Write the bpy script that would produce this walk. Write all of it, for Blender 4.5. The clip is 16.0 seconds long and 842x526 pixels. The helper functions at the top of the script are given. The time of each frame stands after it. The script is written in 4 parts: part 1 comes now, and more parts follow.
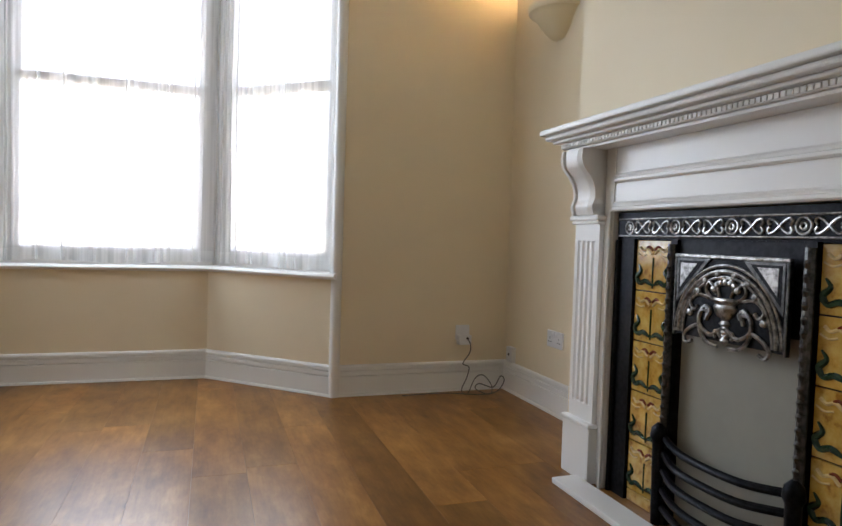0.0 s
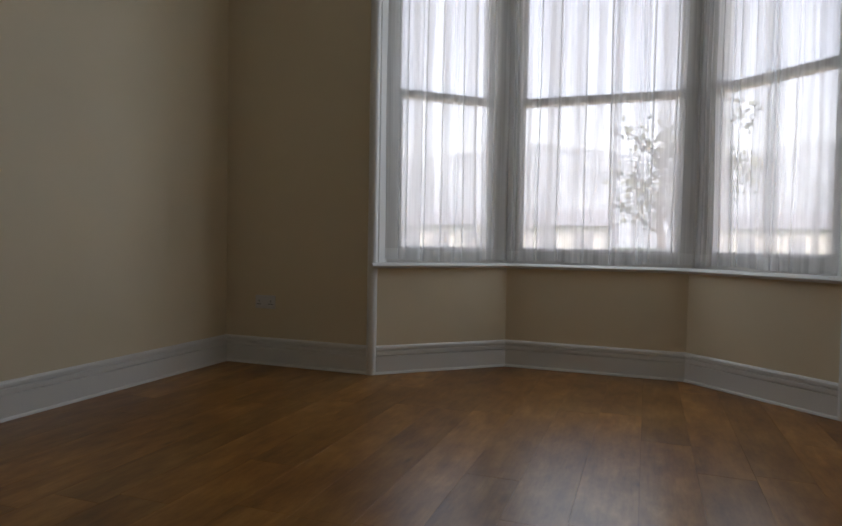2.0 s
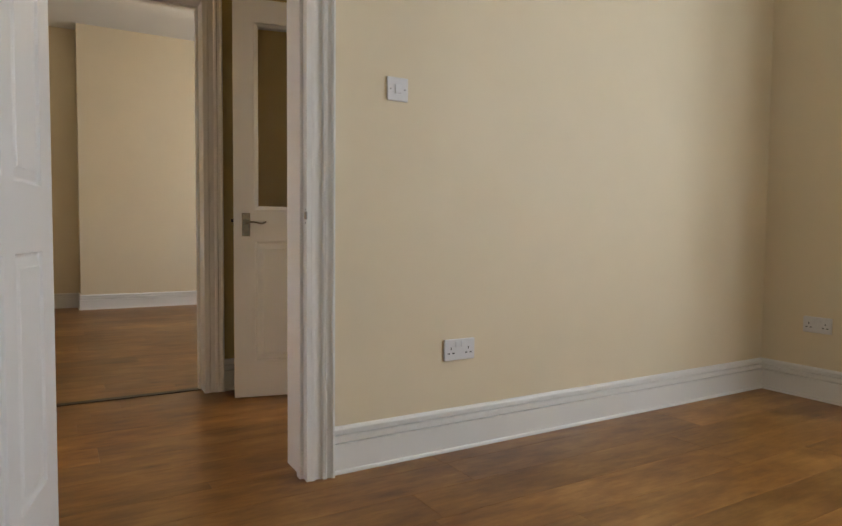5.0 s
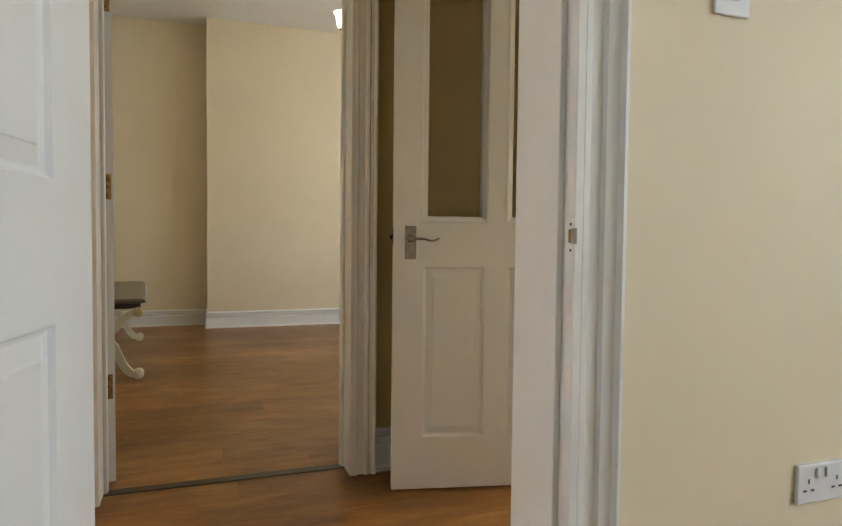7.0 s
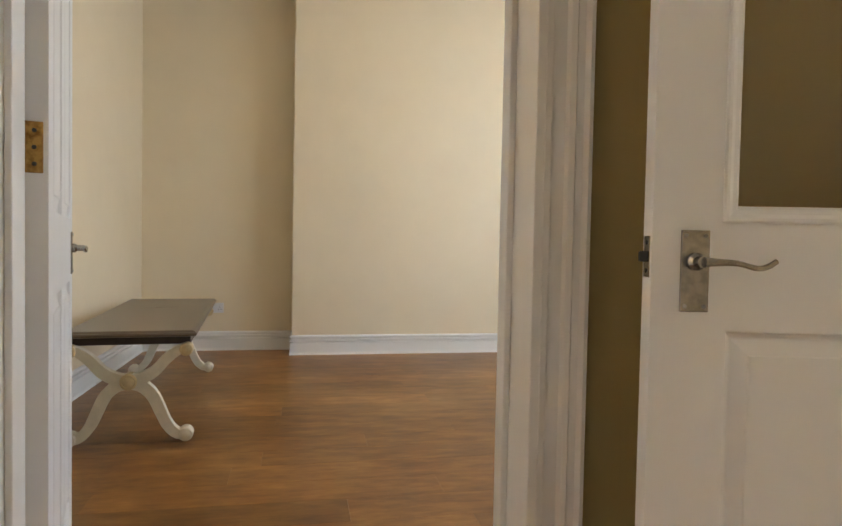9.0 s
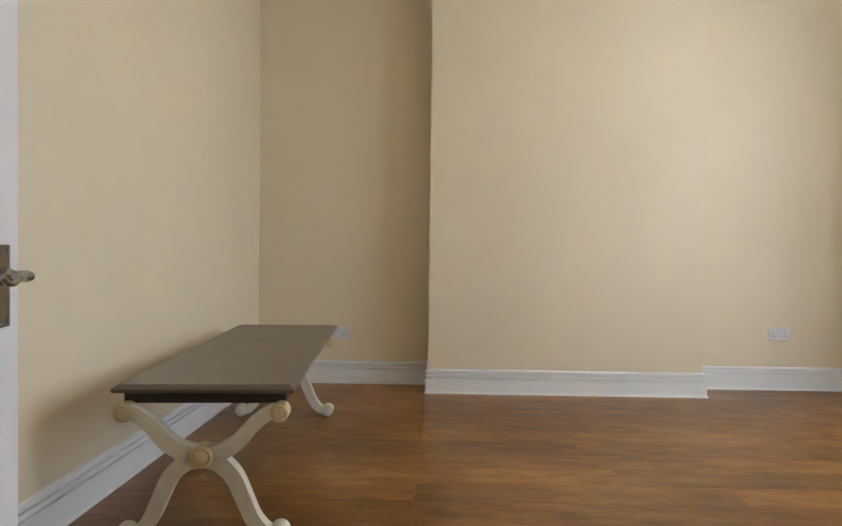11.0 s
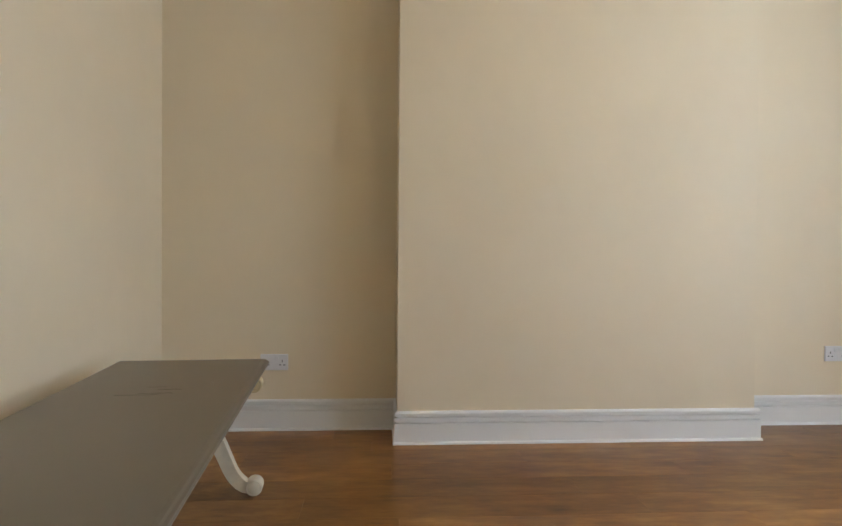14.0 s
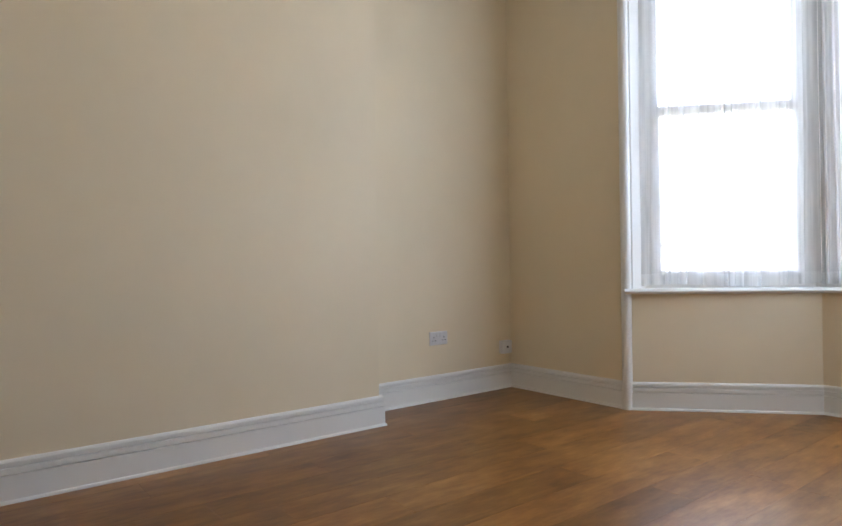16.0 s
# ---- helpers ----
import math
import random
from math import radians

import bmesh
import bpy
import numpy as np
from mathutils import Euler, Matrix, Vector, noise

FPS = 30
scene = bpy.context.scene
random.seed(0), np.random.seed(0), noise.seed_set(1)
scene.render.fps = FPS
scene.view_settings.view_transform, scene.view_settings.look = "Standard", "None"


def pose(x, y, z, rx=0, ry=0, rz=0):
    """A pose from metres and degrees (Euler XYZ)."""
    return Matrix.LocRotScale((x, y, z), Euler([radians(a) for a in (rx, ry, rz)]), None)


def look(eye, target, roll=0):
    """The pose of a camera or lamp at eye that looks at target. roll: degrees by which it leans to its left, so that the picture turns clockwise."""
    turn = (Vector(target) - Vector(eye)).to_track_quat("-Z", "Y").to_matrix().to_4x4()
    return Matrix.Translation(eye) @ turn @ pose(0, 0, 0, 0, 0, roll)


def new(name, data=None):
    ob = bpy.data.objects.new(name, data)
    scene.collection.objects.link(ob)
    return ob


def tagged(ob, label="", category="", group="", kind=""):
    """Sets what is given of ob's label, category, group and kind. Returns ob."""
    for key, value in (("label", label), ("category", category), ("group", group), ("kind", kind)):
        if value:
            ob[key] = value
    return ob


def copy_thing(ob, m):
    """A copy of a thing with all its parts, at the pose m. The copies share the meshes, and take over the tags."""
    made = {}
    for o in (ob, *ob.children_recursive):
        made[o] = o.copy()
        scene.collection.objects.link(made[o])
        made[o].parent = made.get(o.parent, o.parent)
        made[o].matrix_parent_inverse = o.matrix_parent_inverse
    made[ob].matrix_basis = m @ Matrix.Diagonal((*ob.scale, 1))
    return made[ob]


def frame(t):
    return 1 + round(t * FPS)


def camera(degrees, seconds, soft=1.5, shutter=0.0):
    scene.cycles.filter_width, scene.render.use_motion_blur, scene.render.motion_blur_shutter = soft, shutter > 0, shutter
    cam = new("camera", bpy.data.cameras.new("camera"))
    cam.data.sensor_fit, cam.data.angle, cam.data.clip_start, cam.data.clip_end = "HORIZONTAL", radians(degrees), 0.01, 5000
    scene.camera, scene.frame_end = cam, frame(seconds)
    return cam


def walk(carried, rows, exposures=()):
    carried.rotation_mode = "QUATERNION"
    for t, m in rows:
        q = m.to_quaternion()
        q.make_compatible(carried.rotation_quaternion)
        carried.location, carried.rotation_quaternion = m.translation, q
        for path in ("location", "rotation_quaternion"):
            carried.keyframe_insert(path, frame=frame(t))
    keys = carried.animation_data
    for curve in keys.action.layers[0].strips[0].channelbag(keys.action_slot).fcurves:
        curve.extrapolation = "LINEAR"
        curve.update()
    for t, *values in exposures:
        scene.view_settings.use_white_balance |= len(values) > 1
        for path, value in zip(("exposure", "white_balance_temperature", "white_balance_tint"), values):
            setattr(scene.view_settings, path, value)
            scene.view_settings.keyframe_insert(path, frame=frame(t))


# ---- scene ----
cam = camera(68.2, 16.0)
PATH = [
    (0, (2.825, -3.333, 0.882), (3.472, -1.442, 0.804), 1.8),
    (0.5, (2.831, -3.345, 0.881), (3.049, -1.359, 0.792), 1.5),
    (1, (2.788, -3.328, 0.864), (2.66, -1.334, 0.777), 1.3),
    (1.5, (2.702, -3.361, 0.858), (2.307, -1.403, 0.768), 1.2),
    (2, (2.592, -3.401, 0.812), (1.908, -1.523, 0.742), 1.0),
    (2.5, (2.549, -3.451, 0.815), (1.588, -1.698, 0.741), 0.9),
    (3, (2.566, -3.473, 0.806), (1.344, -1.89, 0.744), 0.5),
    (3.5, (2.55, -3.49, 0.818), (1.093, -2.122, 0.752), 0.7),
    (4, (2.454, -3.487, 0.85), (0.838, -2.312, 0.767), 0.8),
    (4.5, (2.264, -3.501, 0.887), (0.594, -2.404, 0.794), 1.0),
    (5, (2.066, -3.511, 0.888), (0.345, -2.498, 0.787), 0.5),
    (7.5, (0.596, -3.348, 0.943), (-1.306, -2.731, 0.868), 0.9),
    (8, (0.25, -3.32, 0.945), (-1.668, -2.753, 0.876), 1.1),
    (8.5, (-0.041, -3.278, 0.947), (-1.974, -2.768, 0.884), 1.2),
    (9, (-0.368, -3.223, 0.949), (-2.33, -2.84, 0.886), 1.1),
    (9.5, (-0.651, -3.206, 0.945), (-2.629, -2.919, 0.886), 1.2),
    (12, (-1.945, -3.314, 0.967), (-3.933, -3.528, 0.924), 0.7),
    (12.5, (-2.197, -3.367, 0.964), (-4.182, -3.609, 0.912), 1.0),
    (13, (-2.343, -3.403, 0.953), (-4.329, -3.639, 0.907), 1.3),
    (13.5, (-2.449, -3.416, 0.925), (-4.441, -3.59, 0.896), 0.7),
    (14, (-2.548, -3.371, 0.938), (-4.544, -3.239, 0.915), 0.4),
    (14.5, (-2.649, -3.373, 0.948), (-4.611, -2.988, 0.925), 0.3),
    (15, (-2.767, -3.336, 0.895), (-4.648, -2.657, 0.888), -0.1),
    (15.5, (-2.813, -3.317, 0.889), (-4.578, -2.376, 0.878), 0.0),
    (16, (-2.816, -3.351, 0.881), (-4.387, -2.113, 0.884), -0.8),
]
EXPOSURES = [
    (0, 3.65, 6900, 18), (0.5, 3.1, 6400, 17), (1, 2.1, 6200, 16), (1.5, 1.9, 6400, 17), (2, 2.0, 7100, 18), (2.5, 2.05, 8400, 21), (3, 2.25, 9300, 26), (3.5, 2.95, 11300, 31),
    (4, 3.45, 10900, 30), (4.5, 3.75, 8000, 21), (5, 3.75, 7450, 17), (7.5, 4.25, 7050, 10), (8, 4.4, 6600, 10), (8.5, 4.4, 6750, 12), (9.5, 4.4, 6800, 14), (12, 4.25, 6350, 14), (12.5, 4.25, 6350, 14),
    (14, 4.25, 6450, 14), (15, 4.1, 6550, 15), (16, 3.9, 6250, 16)]
walk(cam, [(t, look(eye, target, roll)) for t, eye, target, roll in PATH], EXPOSURES)

# ---------------------------------------------------------------- light
world = bpy.data.worlds.new("overcast_sky")
scene.world = world
world.use_nodes = True
wn = world.node_tree
sky = wn.nodes.new("ShaderNodeTexSky")
sky.sky_type, sky.sun_disc = "NISHITA", False
sky.sun_elevation, sky.sun_rotation = radians(58), radians(158)
sky.air_density, sky.dust_density, sky.ozone_density = 1.0, 3.0, 1.0
grey = wn.nodes.new("ShaderNodeHueSaturation")          # thin cloud takes most of the blue away
grey.inputs["Saturation"].default_value = 0.55
wn.links.new(sky.outputs[0], grey.inputs["Color"])
wn.links.new(grey.outputs[0], wn.nodes["Background"].inputs["Color"])
wn.nodes["Background"].inputs["Strength"].default_value = 0.15

sun = new("sun", bpy.data.lights.new("sun", "SUN"))
sun.data.energy, sun.data.angle, sun.data.color = 1.5, radians(25), (1.0, 0.97, 0.93)
sun.matrix_basis = look((0, 0, 30), (-7.1, 17.3, 0))


def window_light(name, x, y, z, turn, width, height, watts, colour=(0.63, 0.825, 1.0)):
    """The sky's light in a window's opening, facing into the room."""
    a = new(name, bpy.data.lights.new(name, "AREA"))
    a.data.shape, a.data.size, a.data.size_y, a.data.energy, a.data.color = "RECTANGLE", width, height, watts, colour
    q = radians(turn)
    a.matrix_basis = look((x, y, z), (x + math.sin(q), y - math.cos(q), z))
    return a


window_light("sky_light_front_door", -0.77, 0.1, 1.5, 0, 0.56, 1.2, 1.8, (0.9, 0.95, 0.9))
window_light("sky_light_bay_a_front", 2.275, 0.66, 1.72, 0, 0.85, 1.8, 2.75)
window_light("sky_light_bay_a_west", 1.36, 0.37, 1.72, 48.5, 0.6, 1.8, 0.6)
window_light("sky_light_bay_a_east", 3.18, 0.37, 1.72, -47.5, 0.6, 1.8, 1.15)
window_light("sky_light_bay_b_front", -3.705, 0.645, 1.75, 0, 0.75, 1.8, 1.12)
window_light("sky_light_bay_b_west", -4.59, 0.31, 1.75, 47, 0.7, 1.8, 0.82)
window_light("sky_light_bay_b_east", -2.82, 0.31, 1.75, -47, 0.7, 1.8, 0.82)


def bead_shape():
    """Skirting board with a bead at its foot: thickness against height."""
    return [(0, 0), (0.022, 0), (0.022, 0.005), (0.02, 0.011), (0.014, 0.014), (0.014, 0.1095), (0.002, 0.111), (0.002, 0.1175),
            (0.014, 0.119), (0.014, 0.1385), (0.002, 0.14), (0.002, 0.1465), (0.0125, 0.148), (0.0125, 0.162), (0.008, 0.17), (0.0, 0.174)]


# ---------------------------------------------------------------- helpers
def link(name, bm, material, parent=None, label="", smooth=False):
    """One mesh object from a bmesh."""
    bmesh.ops.recalc_face_normals(bm, faces=bm.faces)
    me = bpy.data.meshes.new(name)
    bm.to_mesh(me)
    bm.free()
    if smooth:
        me.shade_smooth()
        me.set_sharp_from_angle(angle=radians(35))
    ms = material if isinstance(material, (list, tuple)) else [material]
    for m in ms:
        me.materials.append(m)
    ob = new(name, me)
    if parent is not None:
        ob.parent = parent
    if label:
        ob["label"] = label
    return ob


def part(name, bm, material, parent, label="", smooth=False):
    return link(name, bm, material, parent, label, smooth)


def setting(name, bm, material, label, category, smooth=False):
    return tagged(link(name, bm, material, None, "", smooth), label, category, "", "structure")


def root(name, m, label, category, group="", kind=""):
    ob = new(name)
    ob.empty_display_size = 0.1
    ob.matrix_basis = m
    return tagged(ob, label, category, group, kind)


def box(bm, x0, x1, y0, y1, z0, z1, m=None):
    vs = [bm.verts.new((x, y, z)) for x in (x0, x1) for y in (y0, y1) for z in (z0, z1)]
    if m is not None:
        for v in vs:
            v.co = m @ v.co
    for f in ((0, 1, 3, 2), (4, 6, 7, 5), (0, 4, 5, 1), (2, 3, 7, 6), (0, 2, 6, 4), (1, 5, 7, 3)):
        bm.faces.new([vs[i] for i in f])
    return bm


def bbox(x0, x1, y0, y1, z0, z1, r=0.003, seg=2):
    """A box with rounded edges."""
    bm = box(bmesh.new(), x0, x1, y0, y1, z0, z1)
    bmesh.ops.recalc_face_normals(bm, faces=bm.faces)
    bmesh.ops.bevel(bm, geom=bm.edges[:], offset=r, segments=seg, profile=0.5, affect="EDGES")
    return bm


def prism(bm, pts, z0, z1):
    lo = [bm.verts.new((x, y, z0)) for x, y in pts]
    hi = [bm.verts.new((x, y, z1)) for x, y in pts]
    n = len(pts)
    bm.faces.new(lo[::-1])
    bm.faces.new(hi)
    for i in range(n):
        bm.faces.new((lo[i], lo[(i + 1) % n], hi[(i + 1) % n], hi[i]))
    return bm


def sweep(bm, shape, pts, up):
    """A moulding of that cross-section along a line of points, mitred, its side to the left of the way."""
    up = Vector(up).normalized()
    pts = [Vector(p) for p in pts]
    sides = [up.cross((b - a).normalized()).normalized() for a, b in zip(pts, pts[1:])]
    rings = []
    for i, p in enumerate(pts):
        n0, n1 = sides[max(i - 1, 0)], sides[min(i, len(sides) - 1)]
        m = (n0 + n1) / (1 + n0.dot(n1))
        rings.append([bm.verts.new(p + m * a + up * b) for a, b in shape])
    k = len(shape)
    for r0, r1 in zip(rings, rings[1:]):
        for j in range(k):
            bm.faces.new((r0[j], r1[j], r1[(j + 1) % k], r0[(j + 1) % k]))
    bm.faces.new(rings[0][::-1])
    bm.faces.new(rings[-1])
    return bm


def lathe(bm, shape, seg=20, m=None, turn=2 * math.pi):
    """A turned body: radius against height."""
    rings = []
    full = abs(turn - 2 * math.pi) < 1e-6
    n = seg if full else seg + 1
    for r, z in shape:
        rings.append([bm.verts.new((r * math.cos(turn * i / seg), r * math.sin(turn * i / seg), z)) for i in range(n)])
    for a, b in zip(rings, rings[1:]):
        for i in range(n if full else n - 1):
            j = (i + 1) % n
            bm.faces.new((a[i], a[j], b[j], b[i]))
    if shape[0][0] > 1e-5:
        bm.faces.new(rings[0][::-1])
    if shape[-1][0] > 1e-5:
        bm.faces.new(rings[-1])
    bmesh.ops.remove_doubles(bm, verts=bm.verts, dist=1e-6)
    if m is not None:
        bmesh.ops.transform(bm, matrix=m, verts=bm.verts)
    return bm


def tube(bm, pts, radii, seg=8):
    """A round rod along points, with a radius at each."""
    pts = [Vector(p) for p in pts]
    rings, ref = [], None
    for i, p in enumerate(pts):
        t = (pts[min(i + 1, len(pts) - 1)] - pts[max(i - 1, 0)]).normalized()
        if ref is None:
            ref = t.orthogonal().normalized()
        ref = (ref - t * ref.dot(t)).normalized()
        o = t.cross(ref)
        r = radii[i] if isinstance(radii, (list, tuple)) else radii
        rings.append([bm.verts.new(p + (ref * math.cos(a) + o * math.sin(a)) * r) for a in (2 * math.pi * k / seg for k in range(seg))])
    for a, b in zip(rings, rings[1:]):
        for k in range(seg):
            bm.faces.new((a[k], a[(k + 1) % seg], b[(k + 1) % seg], b[k]))
    bm.faces.new(rings[0][::-1])
    bm.faces.new(rings[-1])
    return bm


def bend(pts, n=6):
    """A smooth line through the points."""
    pts = [Vector(p) for p in pts]
    q = [pts[0] * 2 - pts[1]] + pts + [pts[-1] * 2 - pts[-2]]
    out = []
    for i in range(1, len(q) - 2):
        for k in range(n):
            t = k / n
            a, b, c, d = q[i - 1], q[i], q[i + 1], q[i + 2]
            out.append(0.5 * (2 * b + (c - a) * t + (2 * a - 5 * b + 4 * c - d) * t * t + (3 * b - a - 3 * c + d) * t ** 3))
    return out + [pts[-1]]


def ribbon(bm, line, widths, x0, x1):
    """A flat curved limb in the y-z plane, given thickness along x."""
    line = [Vector(p) for p in line]
    quads = []
    for i, p in enumerate(line):
        t = (line[min(i + 1, len(line) - 1)] - line[max(i - 1, 0)]).normalized()
        n = Vector((0, -t.z, t.y))
        w = widths[0] + (widths[1] - widths[0]) * i / (len(line) - 1)
        quads.append([bm.verts.new((x, *(p + n * s * w / 2).yz)) for x, s in ((x0, -1), (x0, 1), (x1, 1), (x1, -1))])
    for a, b in zip(quads, quads[1:]):
        for k in range(4):
            bm.faces.new((a[k], a[(k + 1) % 4], b[(k + 1) % 4], b[k]))
    bm.faces.new(quads[0][::-1])
    bm.faces.new(quads[-1])
    return bm


# ---------------------------------------------------------------- materials
def nodes_of(name):
    m = bpy.data.materials.new(name)
    m.use_nodes = True
    nt = m.node_tree
    b = nt.nodes["Principled BSDF"]
    return m, nt, b


def ramp(nt, fac, stops):
    r = nt.nodes.new("ShaderNodeValToRGB")
    while len(r.color_ramp.elements) < len(stops):
        r.color_ramp.elements.new(0.5)
    for e, (p, c) in zip(r.color_ramp.elements, stops):
        e.position, e.color = p, (*c, 1)
    nt.links.new(fac, r.inputs[0])
    return r.outputs[0]


def noise_of(nt, vec, scale, detail=4, rough=0.6):
    n = nt.nodes.new("ShaderNodeTexNoise")
    n.inputs["Scale"].default_value, n.inputs["Detail"].default_value, n.inputs["Roughness"].default_value = scale, detail, rough
    if vec is not None:
        nt.links.new(vec, n.inputs["Vector"])
    return n.outputs[0]


def mapped(nt, out="Object", scale=(1, 1, 1), rand=False):
    tc = nt.nodes.new("ShaderNodeTexCoord")
    mp = nt.nodes.new("ShaderNodeMapping")
    mp.inputs["Scale"].default_value = scale
    nt.links.new(tc.outputs[out], mp.inputs["Vector"])
    if rand:
        oi = nt.nodes.new("ShaderNodeObjectInfo")
        mul = nt.nodes.new("ShaderNodeMath")
        mul.operation = "MULTIPLY"
        mul.inputs[1].default_value = 37.0
        nt.links.new(oi.outputs["Random"], mul.inputs[0])
        cb = nt.nodes.new("ShaderNodeCombineXYZ")
        for k in range(3):
            nt.links.new(mul.outputs[0], cb.inputs[k])
        nt.links.new(cb.outputs[0], mp.inputs["Location"])
    return mp.outputs[0]


def world_vec(nt):
    return nt.nodes.new("ShaderNodeNewGeometry").outputs["Position"]


def bumped(nt, b, height, strength, distance=0.002):
    bp = nt.nodes.new("ShaderNodeBump")
    bp.inputs["Strength"].default_value, bp.inputs["Distance"].default_value = strength, distance
    nt.links.new(height, bp.inputs["Height"])
    nt.links.new(bp.outputs[0], b.inputs["Normal"])


def painted(name, col, rough, vary=0.04, grain=180.0, bump=0.12, blotch=1.6):
    """Paint: slight blotches at a large scale, roller or brush marks at a small one."""
    m, nt, b = nodes_of(name)
    pos = world_vec(nt)
    big = noise_of(nt, pos, blotch, 5)
    lo, hi = [max(c * (1 - vary), 0) for c in col], [min(c * (1 + vary), 1) for c in col]
    nt.links.new(ramp(nt, big, [(0.3, lo), (0.7, hi)]), b.inputs["Base Color"])
    fine = noise_of(nt, pos, grain, 3)
    bumped(nt, b, fine, bump)
    nt.links.new(ramp(nt, noise_of(nt, pos, 9.0), [(0.2, [rough * 0.85] * 3), (0.8, [min(rough * 1.15, 1)] * 3)]), b.inputs["Roughness"])
    return m


def math_node(nt, op, a, b):
    n = nt.nodes.new("ShaderNodeMath")
    n.operation = op
    for k, v in enumerate((a, b)):
        if isinstance(v, (int, float)):
            n.inputs[k].default_value = v
        else:
            nt.links.new(v, n.inputs[k])
    return n.outputs[0]


def laminate(name):
    """Oak-effect laminate: a tone for each board, cloudy figure, long grain, a few dark knots, a satin sheen."""
    m, nt, b = nodes_of(name)
    figure = noise_of(nt, mapped(nt, "Object", (6.0, 2.6, 1.0), True), 2.2, 5, 0.62)
    grain = noise_of(nt, mapped(nt, "Object", (46.0, 4.5, 1.0), True), 1.6, 5, 0.65)
    cloud = noise_of(nt, world_vec(nt), 1.3, 3, 0.5)
    tone = math_node(nt, "ADD", math_node(nt, "MULTIPLY", figure, 0.6), math_node(nt, "MULTIPLY", cloud, 0.4))
    col = ramp(nt, tone, [(0.34, (0.13, 0.045, 0.008)), (0.46, (0.215, 0.087, 0.019)), (0.55, (0.285, 0.126, 0.03)), (0.67, (0.4, 0.2, 0.058))])
    streak = ramp(nt, grain, [(0.3, (0.66, 0.6, 0.54)), (0.5, (0.95, 0.94, 0.93)), (0.7, (1.12, 1.12, 1.12))])
    mix = nt.nodes.new("ShaderNodeMix")
    mix.data_type, mix.blend_type = "RGBA", "MULTIPLY"
    mix.inputs[0].default_value = 0.5
    nt.links.new(col, mix.inputs[6])
    nt.links.new(streak, mix.inputs[7])
    knot = nt.nodes.new("ShaderNodeTexVoronoi")
    knot.inputs["Scale"].default_value = 2.3
    nt.links.new(mapped(nt, "Object", (2.4, 1.0, 1.0), True), knot.inputs["Vector"])
    spot = nt.nodes.new("ShaderNodeMix")
    spot.data_type, spot.blend_type = "RGBA", "MULTIPLY"
    spot.inputs[0].default_value = 1.0
    nt.links.new(mix.outputs[2], spot.inputs[6])
    nt.links.new(ramp(nt, knot.outputs["Distance"], [(0.0, (0.35, 0.3, 0.26)), (0.05, (0.72, 0.68, 0.64)), (0.12, (1, 1, 1))]), spot.inputs[7])
    hs = nt.nodes.new("ShaderNodeHueSaturation")
    oi = nt.nodes.new("ShaderNodeObjectInfo")
    mr = nt.nodes.new("ShaderNodeMapRange")
    mr.inputs["To Min"].default_value, mr.inputs["To Max"].default_value = 0.78, 1.22
    nt.links.new(oi.outputs["Random"], mr.inputs["Value"])
    nt.links.new(mr.outputs[0], hs.inputs["Value"])
    nt.links.new(spot.outputs[2], hs.inputs["Color"])
    nt.links.new(hs.outputs[0], b.inputs["Base Color"])
    nt.links.new(ramp(nt, cloud, [(0.3, (0.36,) * 3), (0.7, (0.3,) * 3)]), b.inputs["Roughness"])
    bumped(nt, b, grain, 0.05, 0.0004)
    b.inputs["Specular IOR Level"].default_value = 0.42
    return m


def metal(name, col, rough, worn=None):
    m, nt, b = nodes_of(name)
    pos = mapped(nt)
    n = noise_of(nt, pos, 60.0, 4)
    w = worn or [c * 0.7 for c in col]
    nt.links.new(ramp(nt, n, [(0.35, w), (0.6, col)]), b.inputs["Base Color"])
    b.inputs["Metallic"].default_value, b.inputs["Roughness"].default_value = 1.0, rough
    bumped(nt, b, n, 0.1, 0.0006)
    return m


def plain(name, col, rough=0.6, vary=0.15, scale=30.0, metallic=0.0):
    m, nt, b = nodes_of(name)
    n = noise_of(nt, mapped(nt), scale, 4)
    nt.links.new(ramp(nt, n, [(0.3, [c * (1 - vary) for c in col]), (0.7, [min(c * (1 + vary), 1) for c in col])]), b.inputs["Base Color"])
    b.inputs["Roughness"].default_value, b.inputs["Metallic"].default_value = rough, metallic
    bumped(nt, b, n, 0.1, 0.001)
    return m


def glassy(name, tint=(1, 1, 1), rough=0.0):
    m, nt, b = nodes_of(name)
    nt.nodes.remove(b)
    out = nt.nodes["Material Output"]
    tr, gl, mx = nt.nodes.new("ShaderNodeBsdfTransparent"), nt.nodes.new("ShaderNodeBsdfGlossy"), nt.nodes.new("ShaderNodeMixShader")
    tr.inputs[0].default_value = (*tint, 1)
    gl.inputs["Roughness"].default_value = rough
    fr = nt.nodes.new("ShaderNodeFresnel")
    fr.inputs[0].default_value = 1.45
    nt.links.new(fr.outputs[0], mx.inputs[0])
    nt.links.new(tr.outputs[0], mx.inputs[1])
    nt.links.new(gl.outputs[0], mx.inputs[2])
    nt.links.new(mx.outputs[0], out.inputs["Surface"])
    return m


